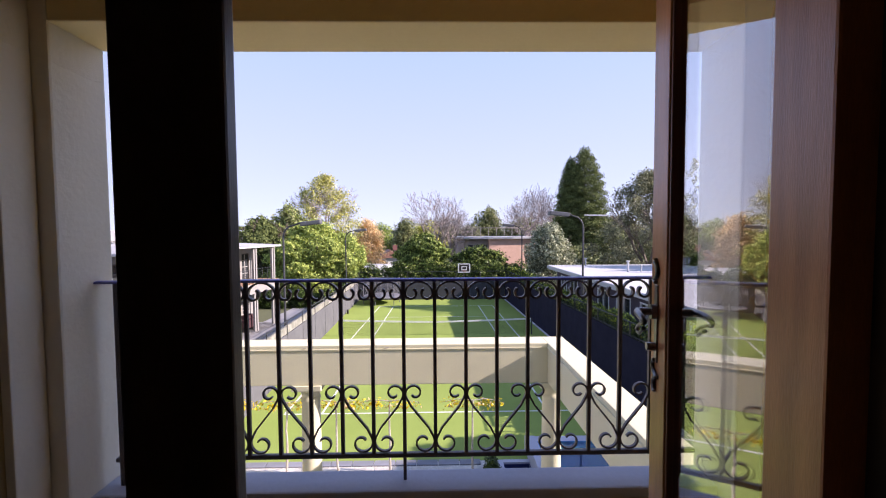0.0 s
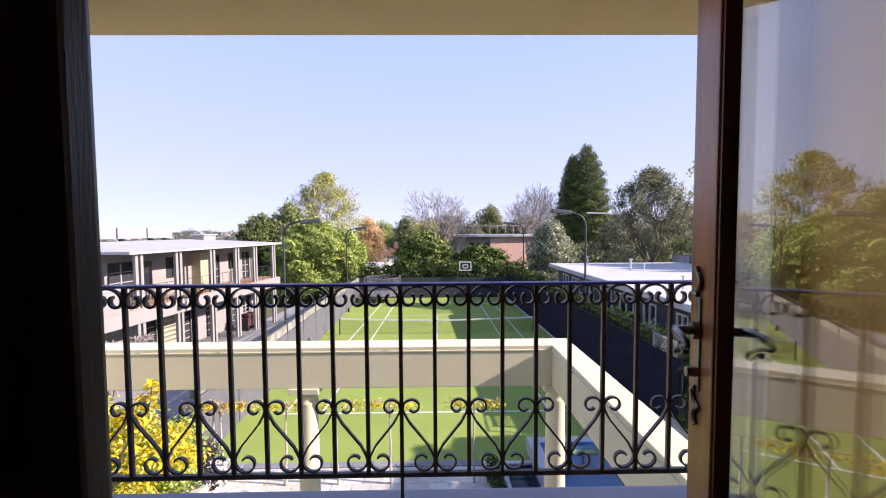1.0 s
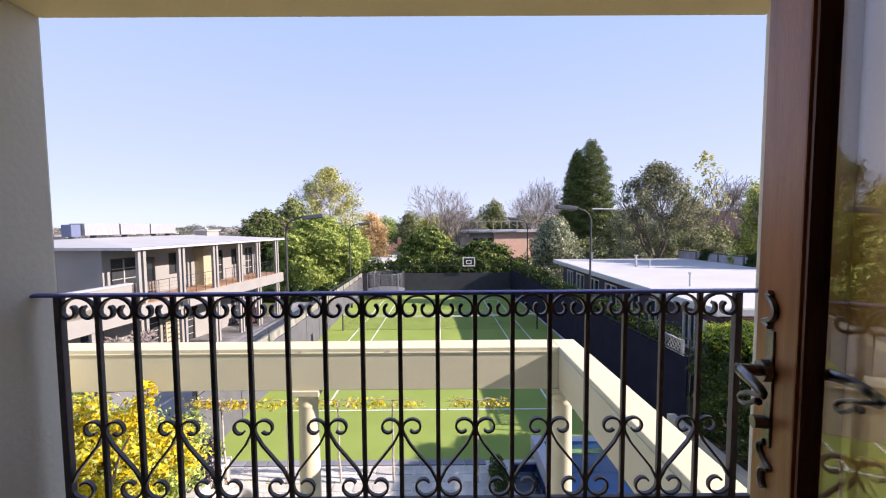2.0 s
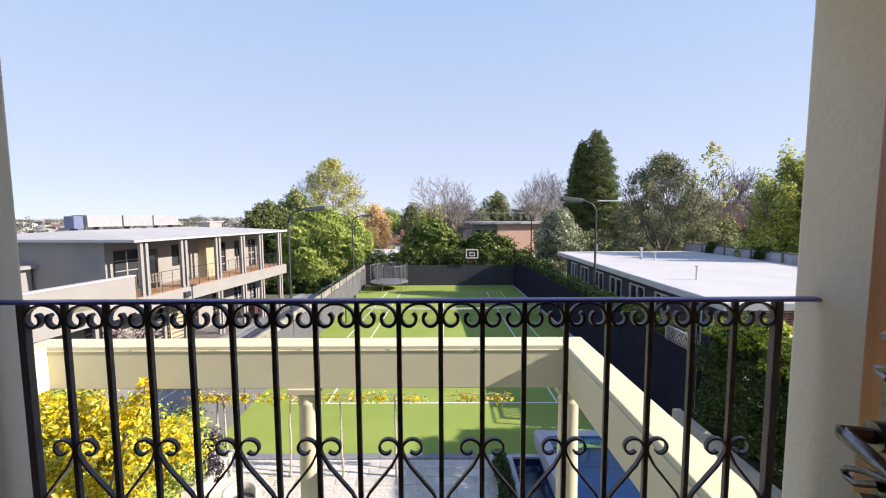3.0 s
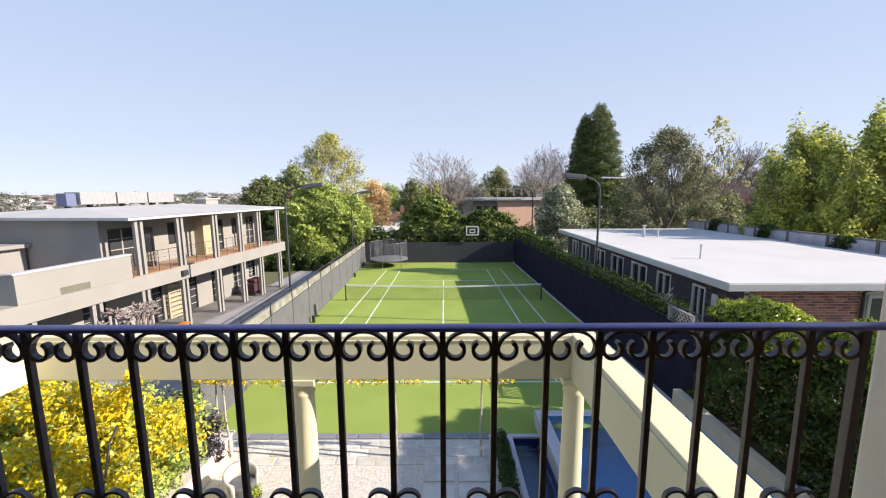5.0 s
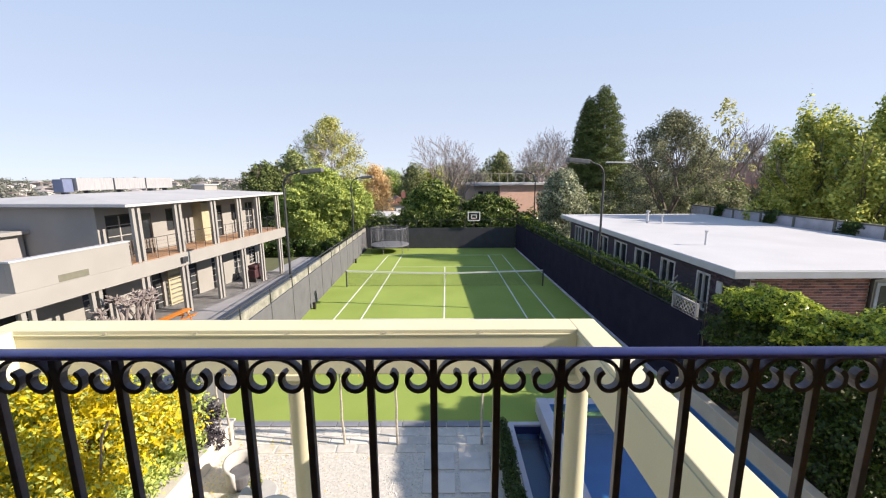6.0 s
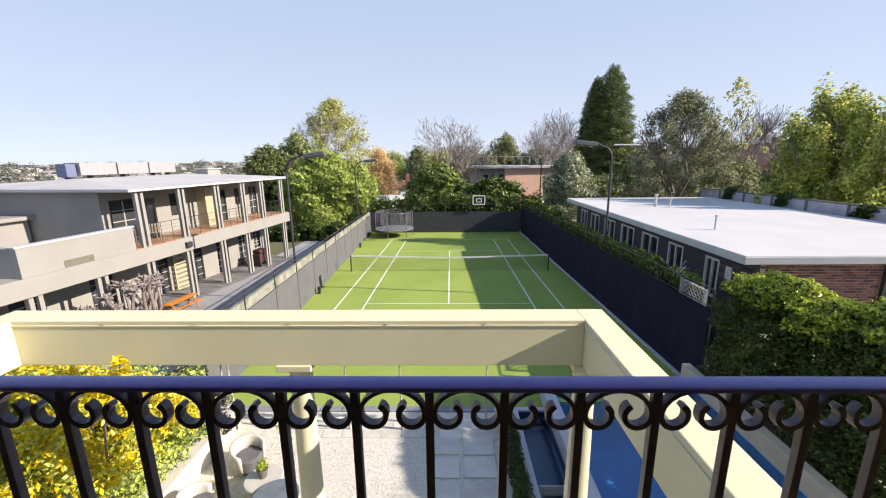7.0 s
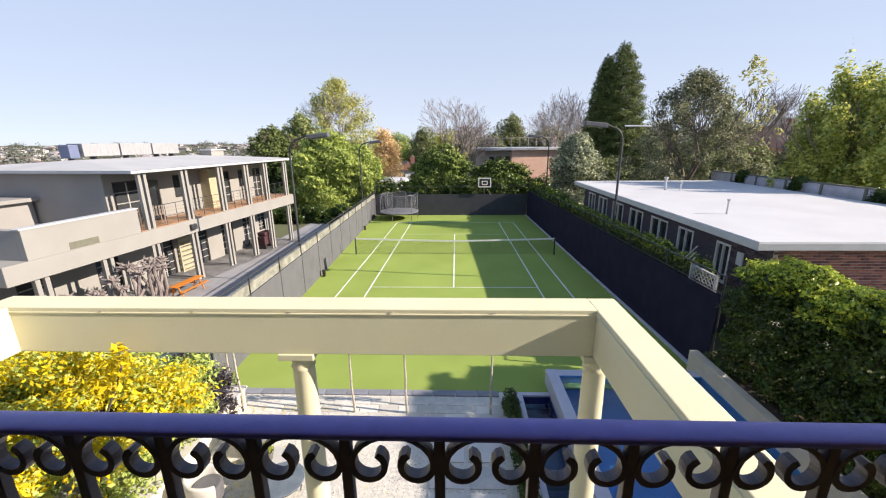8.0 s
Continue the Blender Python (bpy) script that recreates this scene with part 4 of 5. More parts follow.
def gable_house(x, y, w, d, h, rise, rz, wall, roof_m, label, chimney=True):
    g = thing("house", label, "house", pose(x, y, slope(y) - 0.5, 0, 0, rz), group="houses beyond the trees")
    part("wall", B(-w / 2, w / 2, -d / 2, d / 2, 0, h), wall, g)
    bm = bmesh.new()
    vs = [bm.verts.new(p) for p in ((-w / 2 - 0.4, -d / 2 - 0.4, h), (w / 2 + 0.4, -d / 2 - 0.4, h), (w / 2 + 0.4, d / 2 + 0.4, h), (-w / 2 - 0.4, d / 2 + 0.4, h), (0, -d / 2 - 0.4, h + rise), (0, d / 2 + 0.4, h + rise))]
    for q in ((0, 4, 5, 3), (4, 1, 2, 5), (0, 1, 4), (3, 5, 2), (3, 2, 1, 0)):
        bm.faces.new([vs[i] for i in q])
    rf_ = part("roof", bm, roof_m, g)
    if chimney:
        part("chimney", B(w * 0.2, w * 0.2 + 0.8, -0.4, 0.4, h + 0.2, h + rise + 0.9), BRICK, rf_)
    for i in (-1, 1):
        part("window", B(i * w / 4 - 0.5, i * w / 4 + 0.5, -d / 2 - 0.03, -d / 2 + 0.02, h * 0.4, h * 0.8), PANE_DARK, g)


TERRACOTTA = mat("terracotta_tile", (0.30, 0.16, 0.115), (0.20, 0.11, 0.085), rough=0.9, scale=2, fine=15)
gable_house(47.0, 62.0, 11, 12, 7.2, 3.2, 20, PINK_BRICK, TERRACOTTA, "brick house with a red tiled gable roof among trees")
gable_house(39.0, 56.0, 9, 9, 5.4, 2.4, -30, WHITE_PAINT, TERRACOTTA, "white house with a red tiled roof among trees", False)
gable_house(-9.5, 78.0, 4, 8, 3.4, 1.4, 10, WHITE_PAINT, TERRACOTTA, "small white house with a red tiled roof")
gable_house(-10.2, 60.0, 6, 6, 2.8, 0.6, 80, WHITE_PAINT, ROOF_WHITE, "small white flat-roofed garden shed", False)

# distant suburb on the hillside: many small houses and trees
rng = random.Random(11)
v, f, v2, f2, v3, f3 = [], [], [], [], [], []
for i in range(900):
    ang = radians(rng.uniform(-72, 40))
    dist = rng.uniform(170, 900)
    x, y = math.sin(ang) * dist, math.cos(ang) * dist
    if ang > radians(-12) and dist < 320:
        continue
    z = land(x, y)
    w, d, h = rng.uniform(6, 13), rng.uniform(6, 12), rng.uniform(2.2, 4.2)
    for (vv, ff2, z0, z1, gr) in ((v, f, z - 2, z + h, 0), (v2, f2, z + h, z + h + rng.uniform(0.9, 1.8), 0.5)):
        k = len(vv)
        for (a, b) in ((-w / 2 - gr, -d / 2 - gr), (w / 2 + gr, -d / 2 - gr), (w / 2 + gr, d / 2 + gr), (-w / 2 - gr, d / 2 + gr)):
            vv.append((x + a, y + b, z0))
        s_ = 0.15 if gr else 1
        for (a, b) in ((-w / 2, -d / 2), (w / 2, -d / 2), (w / 2, d / 2), (-w / 2, d / 2)):
            vv.append((x + a * (0.5 if gr else 1), y + b * s_, z1))
        for q in ((0, 1, 5, 4), (1, 2, 6, 5), (2, 3, 7, 6), (3, 0, 4, 7), (4, 5, 6, 7)):
            ff2.append(tuple(k + t_ for t_ in q))
tagged(raw("distant_houses", v, f, mat("far_wall", (0.52, 0.51, 0.50), (0.24, 0.23, 0.225), scale=0.05, fine=0.2, island=1.2, bump=0)), "pale walls of a distant suburb", "houses", "", "stuff")
tagged(raw("distant_roofs", v2, f2, mat("far_roof", (0.36, 0.33, 0.32), (0.17, 0.125, 0.11), scale=0.05, fine=0.2, island=1.2, bump=0)), "red and grey roofs of a distant suburb", "roofs", "", "stuff")
bl = []
for i in range(1500):
    ang, dist = radians(rng.uniform(-75, 75)), rng.uniform(120, 850)
    if abs(math.degrees(ang)) < 30 and dist < 150:
        continue
    x, y = math.sin(ang) * dist, math.cos(ang) * dist
    r = rng.uniform(2.8, 6)
    bl.append((x, y, land(x, y) + r * 0.8, r * rng.uniform(0.9, 1.5), r, r * rng.uniform(0.8, 1.2)))
# leaf colour lightened and greyed to stand for the haze of distance
tagged(leaf_cloud("distant_trees", bl, 130000, 1.8, leaf_mat("hazy_leaf", (0.23, 0.24, 0.20), (0.11, 0.12, 0.10)), None, 77), "green trees of the distant suburb, greyed for haze", "trees", "", "stuff")


# ---- trees ----
def tree(label, x, y, h, blobs, count, size, leaf, trunk_r=0.25, seed=1, bark=BARK, shell=0.5, lobes=0.35, second=None, trunk_h=None, depth=3, forks=True, spread=0.6):
    z = slope(y) - 0.1
    t = thing("tree", label, "tree")
    bm = bmesh.new()
    r_ = random.Random(seed)
    th = trunk_h or h * 0.35
    tube(bm, [(x, y, z), (x + 0.1, y, z + th * 0.5), (x, y, z + th)], [trunk_r * 1.35, trunk_r, trunk_r * 0.8], 9)
    if forks:
        for i in range(4):
            a = i * 1.57 + r_.random()
            limbs(bm, (x, y, z + th * 0.9), (math.cos(a) * 0.55, math.sin(a) * 0.55, 1), (h - th) * 0.34, trunk_r * 0.5, depth, r_, spread, up=0.15 if spread < 0.7 else 0.02)
    part("trunk", bm, bark, t)
    if blobs:
        leaf_cloud("crown", blobs, count, size, leaf, t, seed, shell, lobes)
        if second:
            leaf_cloud("crown", blobs, second[0], second[1], second[2], t, seed + 50, shell + 0.2, lobes)
    return t


def puffs(cx, cy, z0, z1, rx, ry, n, seed, top=0.6, size=0.42):
    """Clump centres that fill an egg-shaped crown unevenly."""
    r_ = random.Random(seed)
    out = []
    for i in range(n):
        k = (i + 0.5) / n
        zz = z0 + (z1 - z0) * k
        w = math.sin(math.pi * min(1, (0.18 + 0.82 * k) ** top)) ** 0.7
        a = i * 2.399 + r_.random()
        q = r_.uniform(0.25, 0.85) * w
        s = size * r_.uniform(0.7, 1.25)
        out.append((cx + rx * q * math.cos(a), cy + ry * q * math.sin(a), zz, rx * s, ry * s, (z1 - z0) * s * 0.55))
    return out


tree("dark olive-green tree with a rounded crown", -21.6, 48, 10.5, puffs(-21.6, 48, 0.6, 7.6, 3.5, 3.0, 22, 3, top=0.8, size=0.34), 26000, 0.30, LEAF_CONIFER, 0.3, 3)
tree("dark olive-green tree with a pointed crown", -19.6, 51, 11, puffs(-19.4, 51, 0.8, 8.9, 3.6, 3, 22, 5, top=0.8, size=0.34), 20000, 0.32, LEAF_DARK, 0.3, 5, second=(5000, 0.32, LEAF_BRIGHT))
tree("tall half-bare tree with pale yellow leaves", -18.6, 62, 17.2, puffs(-17.8, 62, 3.5, 15.4, 8.6, 5, 95, 8, size=0.13), 6500, 0.30, LEAF_PALE, 0.42, 8, TWIG, shell=0.1, second=(5500, 0.28, LEAF_OLIVE), depth=5, spread=0.8)
tree("large bright green bushy tree behind the fence", -14.2, 44.5, 8.6, puffs(-14.0, 44.5, -0.4, 7.0, 6.2, 3.4, 70, 12, top=1.0, size=0.23), 56000, 0.24, LEAF_BRIGHT, 0.3, 12, second=(22000, 0.25, LEAF_LIME))
tree("bushy green tree beside the walkway fence", -10.6, 45, 6.4, puffs(-10.6, 45, -0.4, 5.8, 3.2, 2.6, 40, 14, top=1.0, size=0.26), 22000, 0.24, LEAF_BRIGHT, 0.2, 14, second=(5000, 0.24, LEAF_LIME))
tree("small tree with orange autumn leaves", -11.6, 66, 9.4, puffs(-11.6, 66, 1.0, 7.8, 3.6, 2.6, 16, 16), 9000, 0.3, LEAF_ORANGE, 0.2, 16, shell=0.2)
tree("bare grey tree with many fine twigs", -0.2, 62, 14.5, [], 0, 0, None, 0.42, 21, TWIG, trunk_h=4.2, depth=5, spread=0.85)
tree("bare grey tree with many fine twigs", 2.4, 66, 13, [], 0, 0, None, 0.36, 23, TWIG, trunk_h=4.0, depth=5, spread=0.85)
tree("bare pale tree with upright twigs", 16.2, 68, 17, [], 0, 0, None, 0.42, 27, TWIG, trunk_h=5.0, depth=5, spread=0.85)
tree("bare pale tree with upright twigs", 19.4, 72, 15, [], 0, 0, None, 0.36, 28, TWIG, trunk_h=4.6, depth=5, spread=0.85)
for x, y, z1, w, sd, lf_ in ((12.9, 95, 11.2, 5.0, 31, LEAF_DARK), (-7.4, 95, 8.9, 4.8, 33, LEAF_DARK), (1.0, 105, 8.4, 11, 34, LEAF_GUM), (-3.0, 100, 7.6, 6, 35, LEAF_OLIVE), (-14.5, 100, 7.4, 6, 37, LEAF_BRIGHT), (7.5, 88, 7.2, 5, 38, LEAF_GUM), (20.5, 92, 8.5, 7, 39, LEAF_DARK), (30, 90, 9.5, 9, 40, LEAF_DARK), (40, 85, 9.0, 8, 42, LEAF_GUM), (52, 80, 9.0, 9, 44, LEAF_DARK)):
    tree("rounded green tree on the far hill", x, y, z1 + 2, puffs(x, y, 0.5, z1, w, 4, 14, sd), 11000, 0.42, lf_, 0.35, sd)
tree("silver-green bushy tree beside the court", 13.4, 45, 8.4, puffs(13.4, 45, -0.8, 6.7, 4.4, 3.0, 44, 36, top=1.0, size=0.24), 26000, 0.28, LEAF_GREY, 0.25, 36)
tree("dark airy gum tree with a broad crown", 18.9, 33.6, 12.0, puffs(18.9, 33.6, 2.2, 11.5, 6.8, 3.6, 80, 41, size=0.13), 30000, 0.17, LEAF_GUM, 0.32, 41, shell=0.1, depth=4, spread=0.6)
tree("sparse slender tree with pale leaves", 29.9, 44, 13.6, puffs(30.0, 44, 6.0, 14.6, 4.2, 2.6, 34, 43, size=0.12), 800, 0.34, LEAF_PALE, 0.2, 43, shell=0.1, trunk_h=5, depth=4)
tree("bare tree with fine grey twigs", 38.0, 50, 14.0, [], 0, 0, None, 0.36, 45, TWIG, trunk_h=4.5, depth=5, spread=0.85)
for x, y, h, sd in ((23.2, 26.2, 10.4, 51), (25.6, 27.0, 11.2, 53), (28.6, 26.2, 12.0, 55), (24.8, 23.4, 10.6, 57), (28.0, 22.6, 11.6, 58)):
    tree("broad yellow-green tree beyond the wall", x, y, h, [b for k in range(4) for b in puffs(x + 1.7 * math.cos(k * 1.7 + sd), y + 1.0 * math.sin(k * 2.1 + sd), 1.6, h - 0.7 - 0.8 * (k % 3), 2.3, 1.6, 26, sd + 100 * k, size=0.24)], 12500, 0.22, LEAF_OLIVE, 0.10, sd, shell=0.1, second=(4500, 0.22, LEAF_BRIGHT), depth=3)
for x, y, h, sd in ((33.5, 56, 8, 61), (24.0, 56, 8, 63), (42.0, 48, 8, 65), (19.5, 52, 5, 66), (27.0, 40, 6, 67)):
    tree("dark green shrub among the trees", x, y, h, puffs(x, y, -0.5, h - 1, 5.5, 3, 14, sd, top=1.0), 14000, 0.32, LEAF_DARK, 0.2, sd)

# out of view: thin leaf layer added only to cast shade on the terrace
tree("unseen tree, a thin leaf layer added to shade the terrace", 12.9, 6.6, 8.0, puffs(12.9, 6.6, 7.0, 7.25, 0.8, 2.5, 26, 69, size=0.33), 11000, 0.2, LEAF_BRIGHT, 0.2, 69, shell=0.3)
# the tall conifer: stacked tiers of short hanging sprays
for cx, top, rbase, sd, lab in ((22.4, 19.2, 4.1, 71, "tall dark conifer with a narrow pointed crown"), (20.4, 17.6, 2.7, 73, "second dark conifer leaning on the taller one")):
    t = thing("conifer", lab, "tree")
    part("trunk", T([(cx, 58, -1.3), (cx, 58, top - 1)], [0.4, 0.06], n=8), BARK, t)
    bl = []
    r_ = random.Random(sd)
    for i in range(96):
        k = i / 96
        zz = 0.8 + (top - 1.1) * k
        w = rbase * 0.94 * (1 - k ** 3) ** 0.8 * (0.75 + 0.25 * min(1, k * 4)) + 0.25
        a = i * 2.4
        bl.append((cx + 0.62 * w * math.cos(a), 58 + 0.62 * w * math.sin(a), zz, 0.2 + w * 0.34, 0.2 + w * 0.34, 0.62))
    leaf_cloud("crown", bl, 110000, 0.19, LEAF_CONIFER, t, sd, 0.45, 0.22, 0.4, droop=0.6)


# ---- hedges ----
def hedge(name, label, x0, x1, y0, y1, z0, z1, count, size, leaf, seed, second=None, step=0.9, core=True, cat="hedge"):
    t = thing(name, label, cat)
    r_ = random.Random(seed)
    bl = []
    nx_, ny_, nz_ = max(1, round((x1 - x0) / step)), max(1, round((y1 - y0) / step)), max(1, round((z1 - z0) / step))
    for i in range(nx_):
        for j in range(ny_):
            for k in range(nz_):
                bl.append((x0 + (i + 0.5) * (x1 - x0) / nx_ + r_.uniform(-0.22, 0.22) * step, y0 + (j + 0.5) * (y1 - y0) / ny_ + r_.uniform(-0.28, 0.28) * step, z0 + (k + 0.5) * (z1 - z0) / nz_ + r_.uniform(-0.18, 0.22) * step,
                           (x1 - x0) / nx_ * 0.62, (y1 - y0) / ny_ * 0.7, (z1 - z0) / nz_ * 0.62))
    leaf_cloud("foliage", bl, count, size, leaf, t, seed, 0.6, 0.25)
    # brighter leaves over the top layer, coloured for the sunlight that falls there
    if second:
        topb = [b for b in bl if b[2] > z1 - (z1 - z0) / nz_]
        leaf_cloud("young_leaves", [(b[0] + 0.02, b[1], b[2] + 0.2, b[3] * 1.02, b[4] * 1.02, b[5] * 0.8) for b in topb], second[0], second[1], second[2], t, seed + 9, 0.75, 0.25)
    if core:
        bm = bmesh.new()
        for i in range(7):
            yy = y0 + (y1 - y0) * (i + 0.5) / 7
            tube(bm, [((x0 + x1) / 2, yy, z0 - 0.3), ((x0 + x1) / 2 + 0.1, yy + 0.1, z1 - 0.5)], [0.06, 0.03], 6)
        part("stems", bm, BARK, t)
    return t


hedge("hedge", "big dense dark green hedge with sunlit lime top beside the pool", 7.35, 8.5, 1.2, 10.45, 0.5, 3.75, 150000, 0.08, LEAF_HEDGE, 81, (44000, 0.08, LEAF_SUNLIT))
for ya, yb2, n1, sz, sd in ((12.5, 24.0, 80000, 0.085, 83), (24.0, 41.6, 120000, 0.12, 84)):
    t = thing("hedge", "dark ivy hedge grown into the top of the court fence", "hedge")
    r_ = random.Random(sd)
    bl = [(7.82 + r_.uniform(-0.04, 0.1), y + r_.uniform(-0.15, 0.15), slope(y) + h + r_.uniform(-0.06, 0.10), 0.19, 0.32, 0.30) for y in np.arange(ya, yb2, 0.42) for h in (0.6, 1.1, 1.6, 2.1, 2.5, 2.88) + ((3.2,) if y > 28.5 else ())]
    leaf_cloud("foliage", bl, n1, sz, LEAF_HEDGE, t, sd, 0.3, 0.2)
    # thin bright line of leaves paints the sun along the fence top
    leaf_cloud("young_leaves", [q for q in bl if q[2] > slope(q[1]) + 2.8], n1 // 16, sz, LEAF_SUNLIT, t, sd + 5, 0.75)
    part("stem", T([(7.82, ya, slope(ya)), (7.82, (ya + yb2) / 2, slope(20) + 1.2), (7.82, yb2, slope(yb2))], 0.04, n=6), BARK, t)
ih = thing("hedge", "dark ivy hedge over the far fence", "hedge")
r_ = random.Random(85)
bl = [(x + r_.uniform(-0.4, 0.4), 42.6 + r_.uniform(-0.2, 0.2), 0.8 + r_.uniform(-0.5, 1.35), 0.95, 0.5, 1.15) for x in np.arange(-8.6, 9.0, 0.45)]
leaf_cloud("foliage", bl, 60000, 0.17, LEAF_HEDGE, ih, 85, 0.5)
leaf_cloud("young_leaves", [(b[0], b[1], b[2] + 0.3, b[3], b[4], b[5] * 0.8) for b in bl], 5000, 0.16, LEAF_BRIGHT, ih, 86, 0.7)
part("stems", T([(-8.6, 42.7, -0.7), (-4, 42.8, 0.6), (2, 42.7, 0.4), (9, 42.8, -0.6)], 0.06, n=6), BARK, ih)
tree("rounded dark green shrub with yellow-green tips above the far fence", -1.4, 44.3, 6.2, puffs(-1.4, 44.3, 0.4, 5.7, 4.6, 1.8, 46, 87, top=0.95, size=0.24), 30000, 0.26, LEAF_HEDGE, 0.2, 87, second=(30000, 0.26, LEAF_BRIGHT))
tree("lower dark green shrub above the far fence", 4.6, 44.2, 4.6, puffs(4.8, 44.2, 0.0, 4.3, 4.8, 1.6, 26, 90, top=0.95, size=0.3), 22000, 0.22, LEAF_HEDGE, 0.15, 90, second=(9000, 0.2, LEAF_BRIGHT))
hedge("hedge", "clipped hedge at the end of the walkway", -18.5, -10.2, 36.6, 37.8, -0.8, 0.75, 26000, 0.15, LEAF_HEDGE, 88, None, 1.0)
hedge("hedge", "low clipped box hedge beside the pool", 1.36, 1.70, 5.6, 9.6, 0.04, 0.42, 16000, 0.045, LEAF_HEDGE, 89, None, 0.2, False)

# ---- terrace, pool ----
pool = thing("pool", "raised blue-tiled pool with a pale coping and overflow wall", "pool")
part("overflow_wall", B(2.68, 2.98, 1.3, 10.5, -0.75, 0.42, 0.02), COPING, pool)
part("end_wall", B(2.98, 6.88, 10.2, 10.5, -0.75, 0.40, 0.02), COPING, pool)
part("outer_wall", B(6.88, 7.12, 1.3, 10.9, -0.75, 0.84, 0.02), mat("tan_wall", (0.56, 0.50, 0.40), (0.44, 0.39, 0.31), rough=0.85, scale=2, fine=40), pool, "tan rendered wall beside the pool")
part("basin", B(2.98, 6.88, 1.3, 10.2, -0.74, -0.70), POOL_TILE, pool)
bm = bmesh.new()
for x0, x1, y0, y1 in ((2.98, 2.992, 1.3, 10.19), (6.868, 6.88, 1.3, 10.19), (2.98, 6.88, 10.188, 10.2)):
    box(bm, x0, x1, y0, y1, -0.7, 0.40)
part("wall_tiles", bm, POOL_TILE, pool)
WATER = glass_mat("pool_water", (0.55, 0.8, 0.95))
WATER.node_tree.nodes["Principled BSDF"].inputs["IOR"].default_value = 1.33
wb = WATER.node_tree.nodes.new("ShaderNodeBump")
wt = WATER.node_tree.nodes.new("ShaderNodeTexNoise")
wt.inputs["Scale"].default_value, wt.inputs["Detail"].default_value = 5.0, 2.0
wb.inputs["Strength"].default_value, wb.inputs["Distance"].default_value = 0.12, 0.02
WATER.node_tree.links.new(wt.outputs[0], wb.inputs["Height"])
WATER.node_tree.links.new(wb.outputs[0], WATER.node_tree.nodes["Principled BSDF"].inputs["Normal"])
w = part("water", B(2.985, 6.875, 1.32, 10.19, 0.0, 0.36), WATER, pool)
w.visible_shadow = False
tg = thing("pool_trough", "dark blue overflow trough beside the raised pool", "pool")
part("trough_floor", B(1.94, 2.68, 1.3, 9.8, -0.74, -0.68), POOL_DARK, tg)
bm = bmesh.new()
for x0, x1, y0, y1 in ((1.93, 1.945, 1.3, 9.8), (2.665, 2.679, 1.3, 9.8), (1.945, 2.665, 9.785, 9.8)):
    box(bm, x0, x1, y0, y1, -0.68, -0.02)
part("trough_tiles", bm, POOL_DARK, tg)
part("coping", B(1.80, 1.93, 1.3, 9.94, -0.3, 0.035, 0.008), COPING, tg)
part("coping", B(1.93, 2.68, 9.8, 9.94, -0.3, 0.035, 0.008), COPING, tg)
part("weir", B(1.95, 2.66, 7.25, 7.275, -0.6, 0.03, 0.004), COPING, tg, "thin pale weir plate across the trough")
w = part("water", B(1.947, 2.663, 1.32, 9.78, -0.5, -0.22), WATER, tg)
w.visible_shadow = False

struct("gravel_bed", B(-9.5, 1.82, 1.0, 9.95, -0.1, 0.012), GRAVEL, "pale gravel bed of the terrace")
pv = thing("terrace_paving", "large pale stone slabs set in pale gravel", "paving", kind="structure")
slab_me = [finish("paver", B(-0.36, 0.36, -0.285, 0.285, 0.0, 0.028, 0.008), PAVER)]
r_ = random.Random(5)
used = set()


def lay(kind, x, y):
    z = 0.010 + r_.uniform(0, 0.004)
    if kind not in used:
        used.add(kind)
        slab_me[kind].parent, slab_me[kind].location = pv, (x, y, z)
    else:
        shared("paver", slab_me[kind].data, pv, (x + r_.uniform(-0.006, 0.006), y + r_.uniform(-0.006, 0.006), z), r_.uniform(-0.008, 0.008))


for i in range(2):
    for j in range(10):
        lay(0, 0.76 - i * 0.82, 8.42 - j * 0.68)
# rough courses of small pale stones next to the edging
stone_me = finish("paving_stone", B(-0.242, 0.242, -0.152, 0.152, 0.0, 0.014, 0.006), COURSE)
stone_me.parent, stone_me.location = pv, (1.1, 9.5, 0.009)
for j in range(3):
    for i in range(12):
        if i + j:
            shared("paving_stone", stone_me.data, pv, (1.1 - i * 0.5 - 0.25 * (j % 2) + r_.uniform(-0.02, 0.02), 9.5 - j * 0.32 + r_.uniform(-0.015, 0.015), 0.008 + r_.uniform(0, 0.005)), r_.uniform(-0.03, 0.03), (r_.uniform(0.9, 1.0), r_.uniform(0.9, 1.0), 1))
# loose pale stones scattered over the gravel
rngs = np.random.default_rng(7)
v, f = [], []
for i in range(9000):
    x, y = rngs.uniform(-6.2, 1.3), rngs.uniform(2.2, 8.7)
    r = rngs.uniform(0.008, 0.026)
    a0 = rngs.uniform(0, 6.28)
    k = len(v)
    for q in range(5):
        v.append((x + r * math.cos(a0 + q * 1.257) * rngs.uniform(0.7, 1.1), y + r * math.sin(a0 + q * 1.257) * rngs.uniform(0.7, 1.1), 0.010))
    v.append((x, y, 0.012 + r * 0.6))
    f += [(k + q, k + (q + 1) % 5, k + 5) for q in range(5)]
tagged(raw("loose_stones", v, f, mat("loose_stone", (0.64, 0.615, 0.565), (0.42, 0.40, 0.365), rough=0.95, scale=8, fine=60, island=0.9)), "pale loose stones on the terrace gravel", "stones", "", "stuff")
v, f = [], []
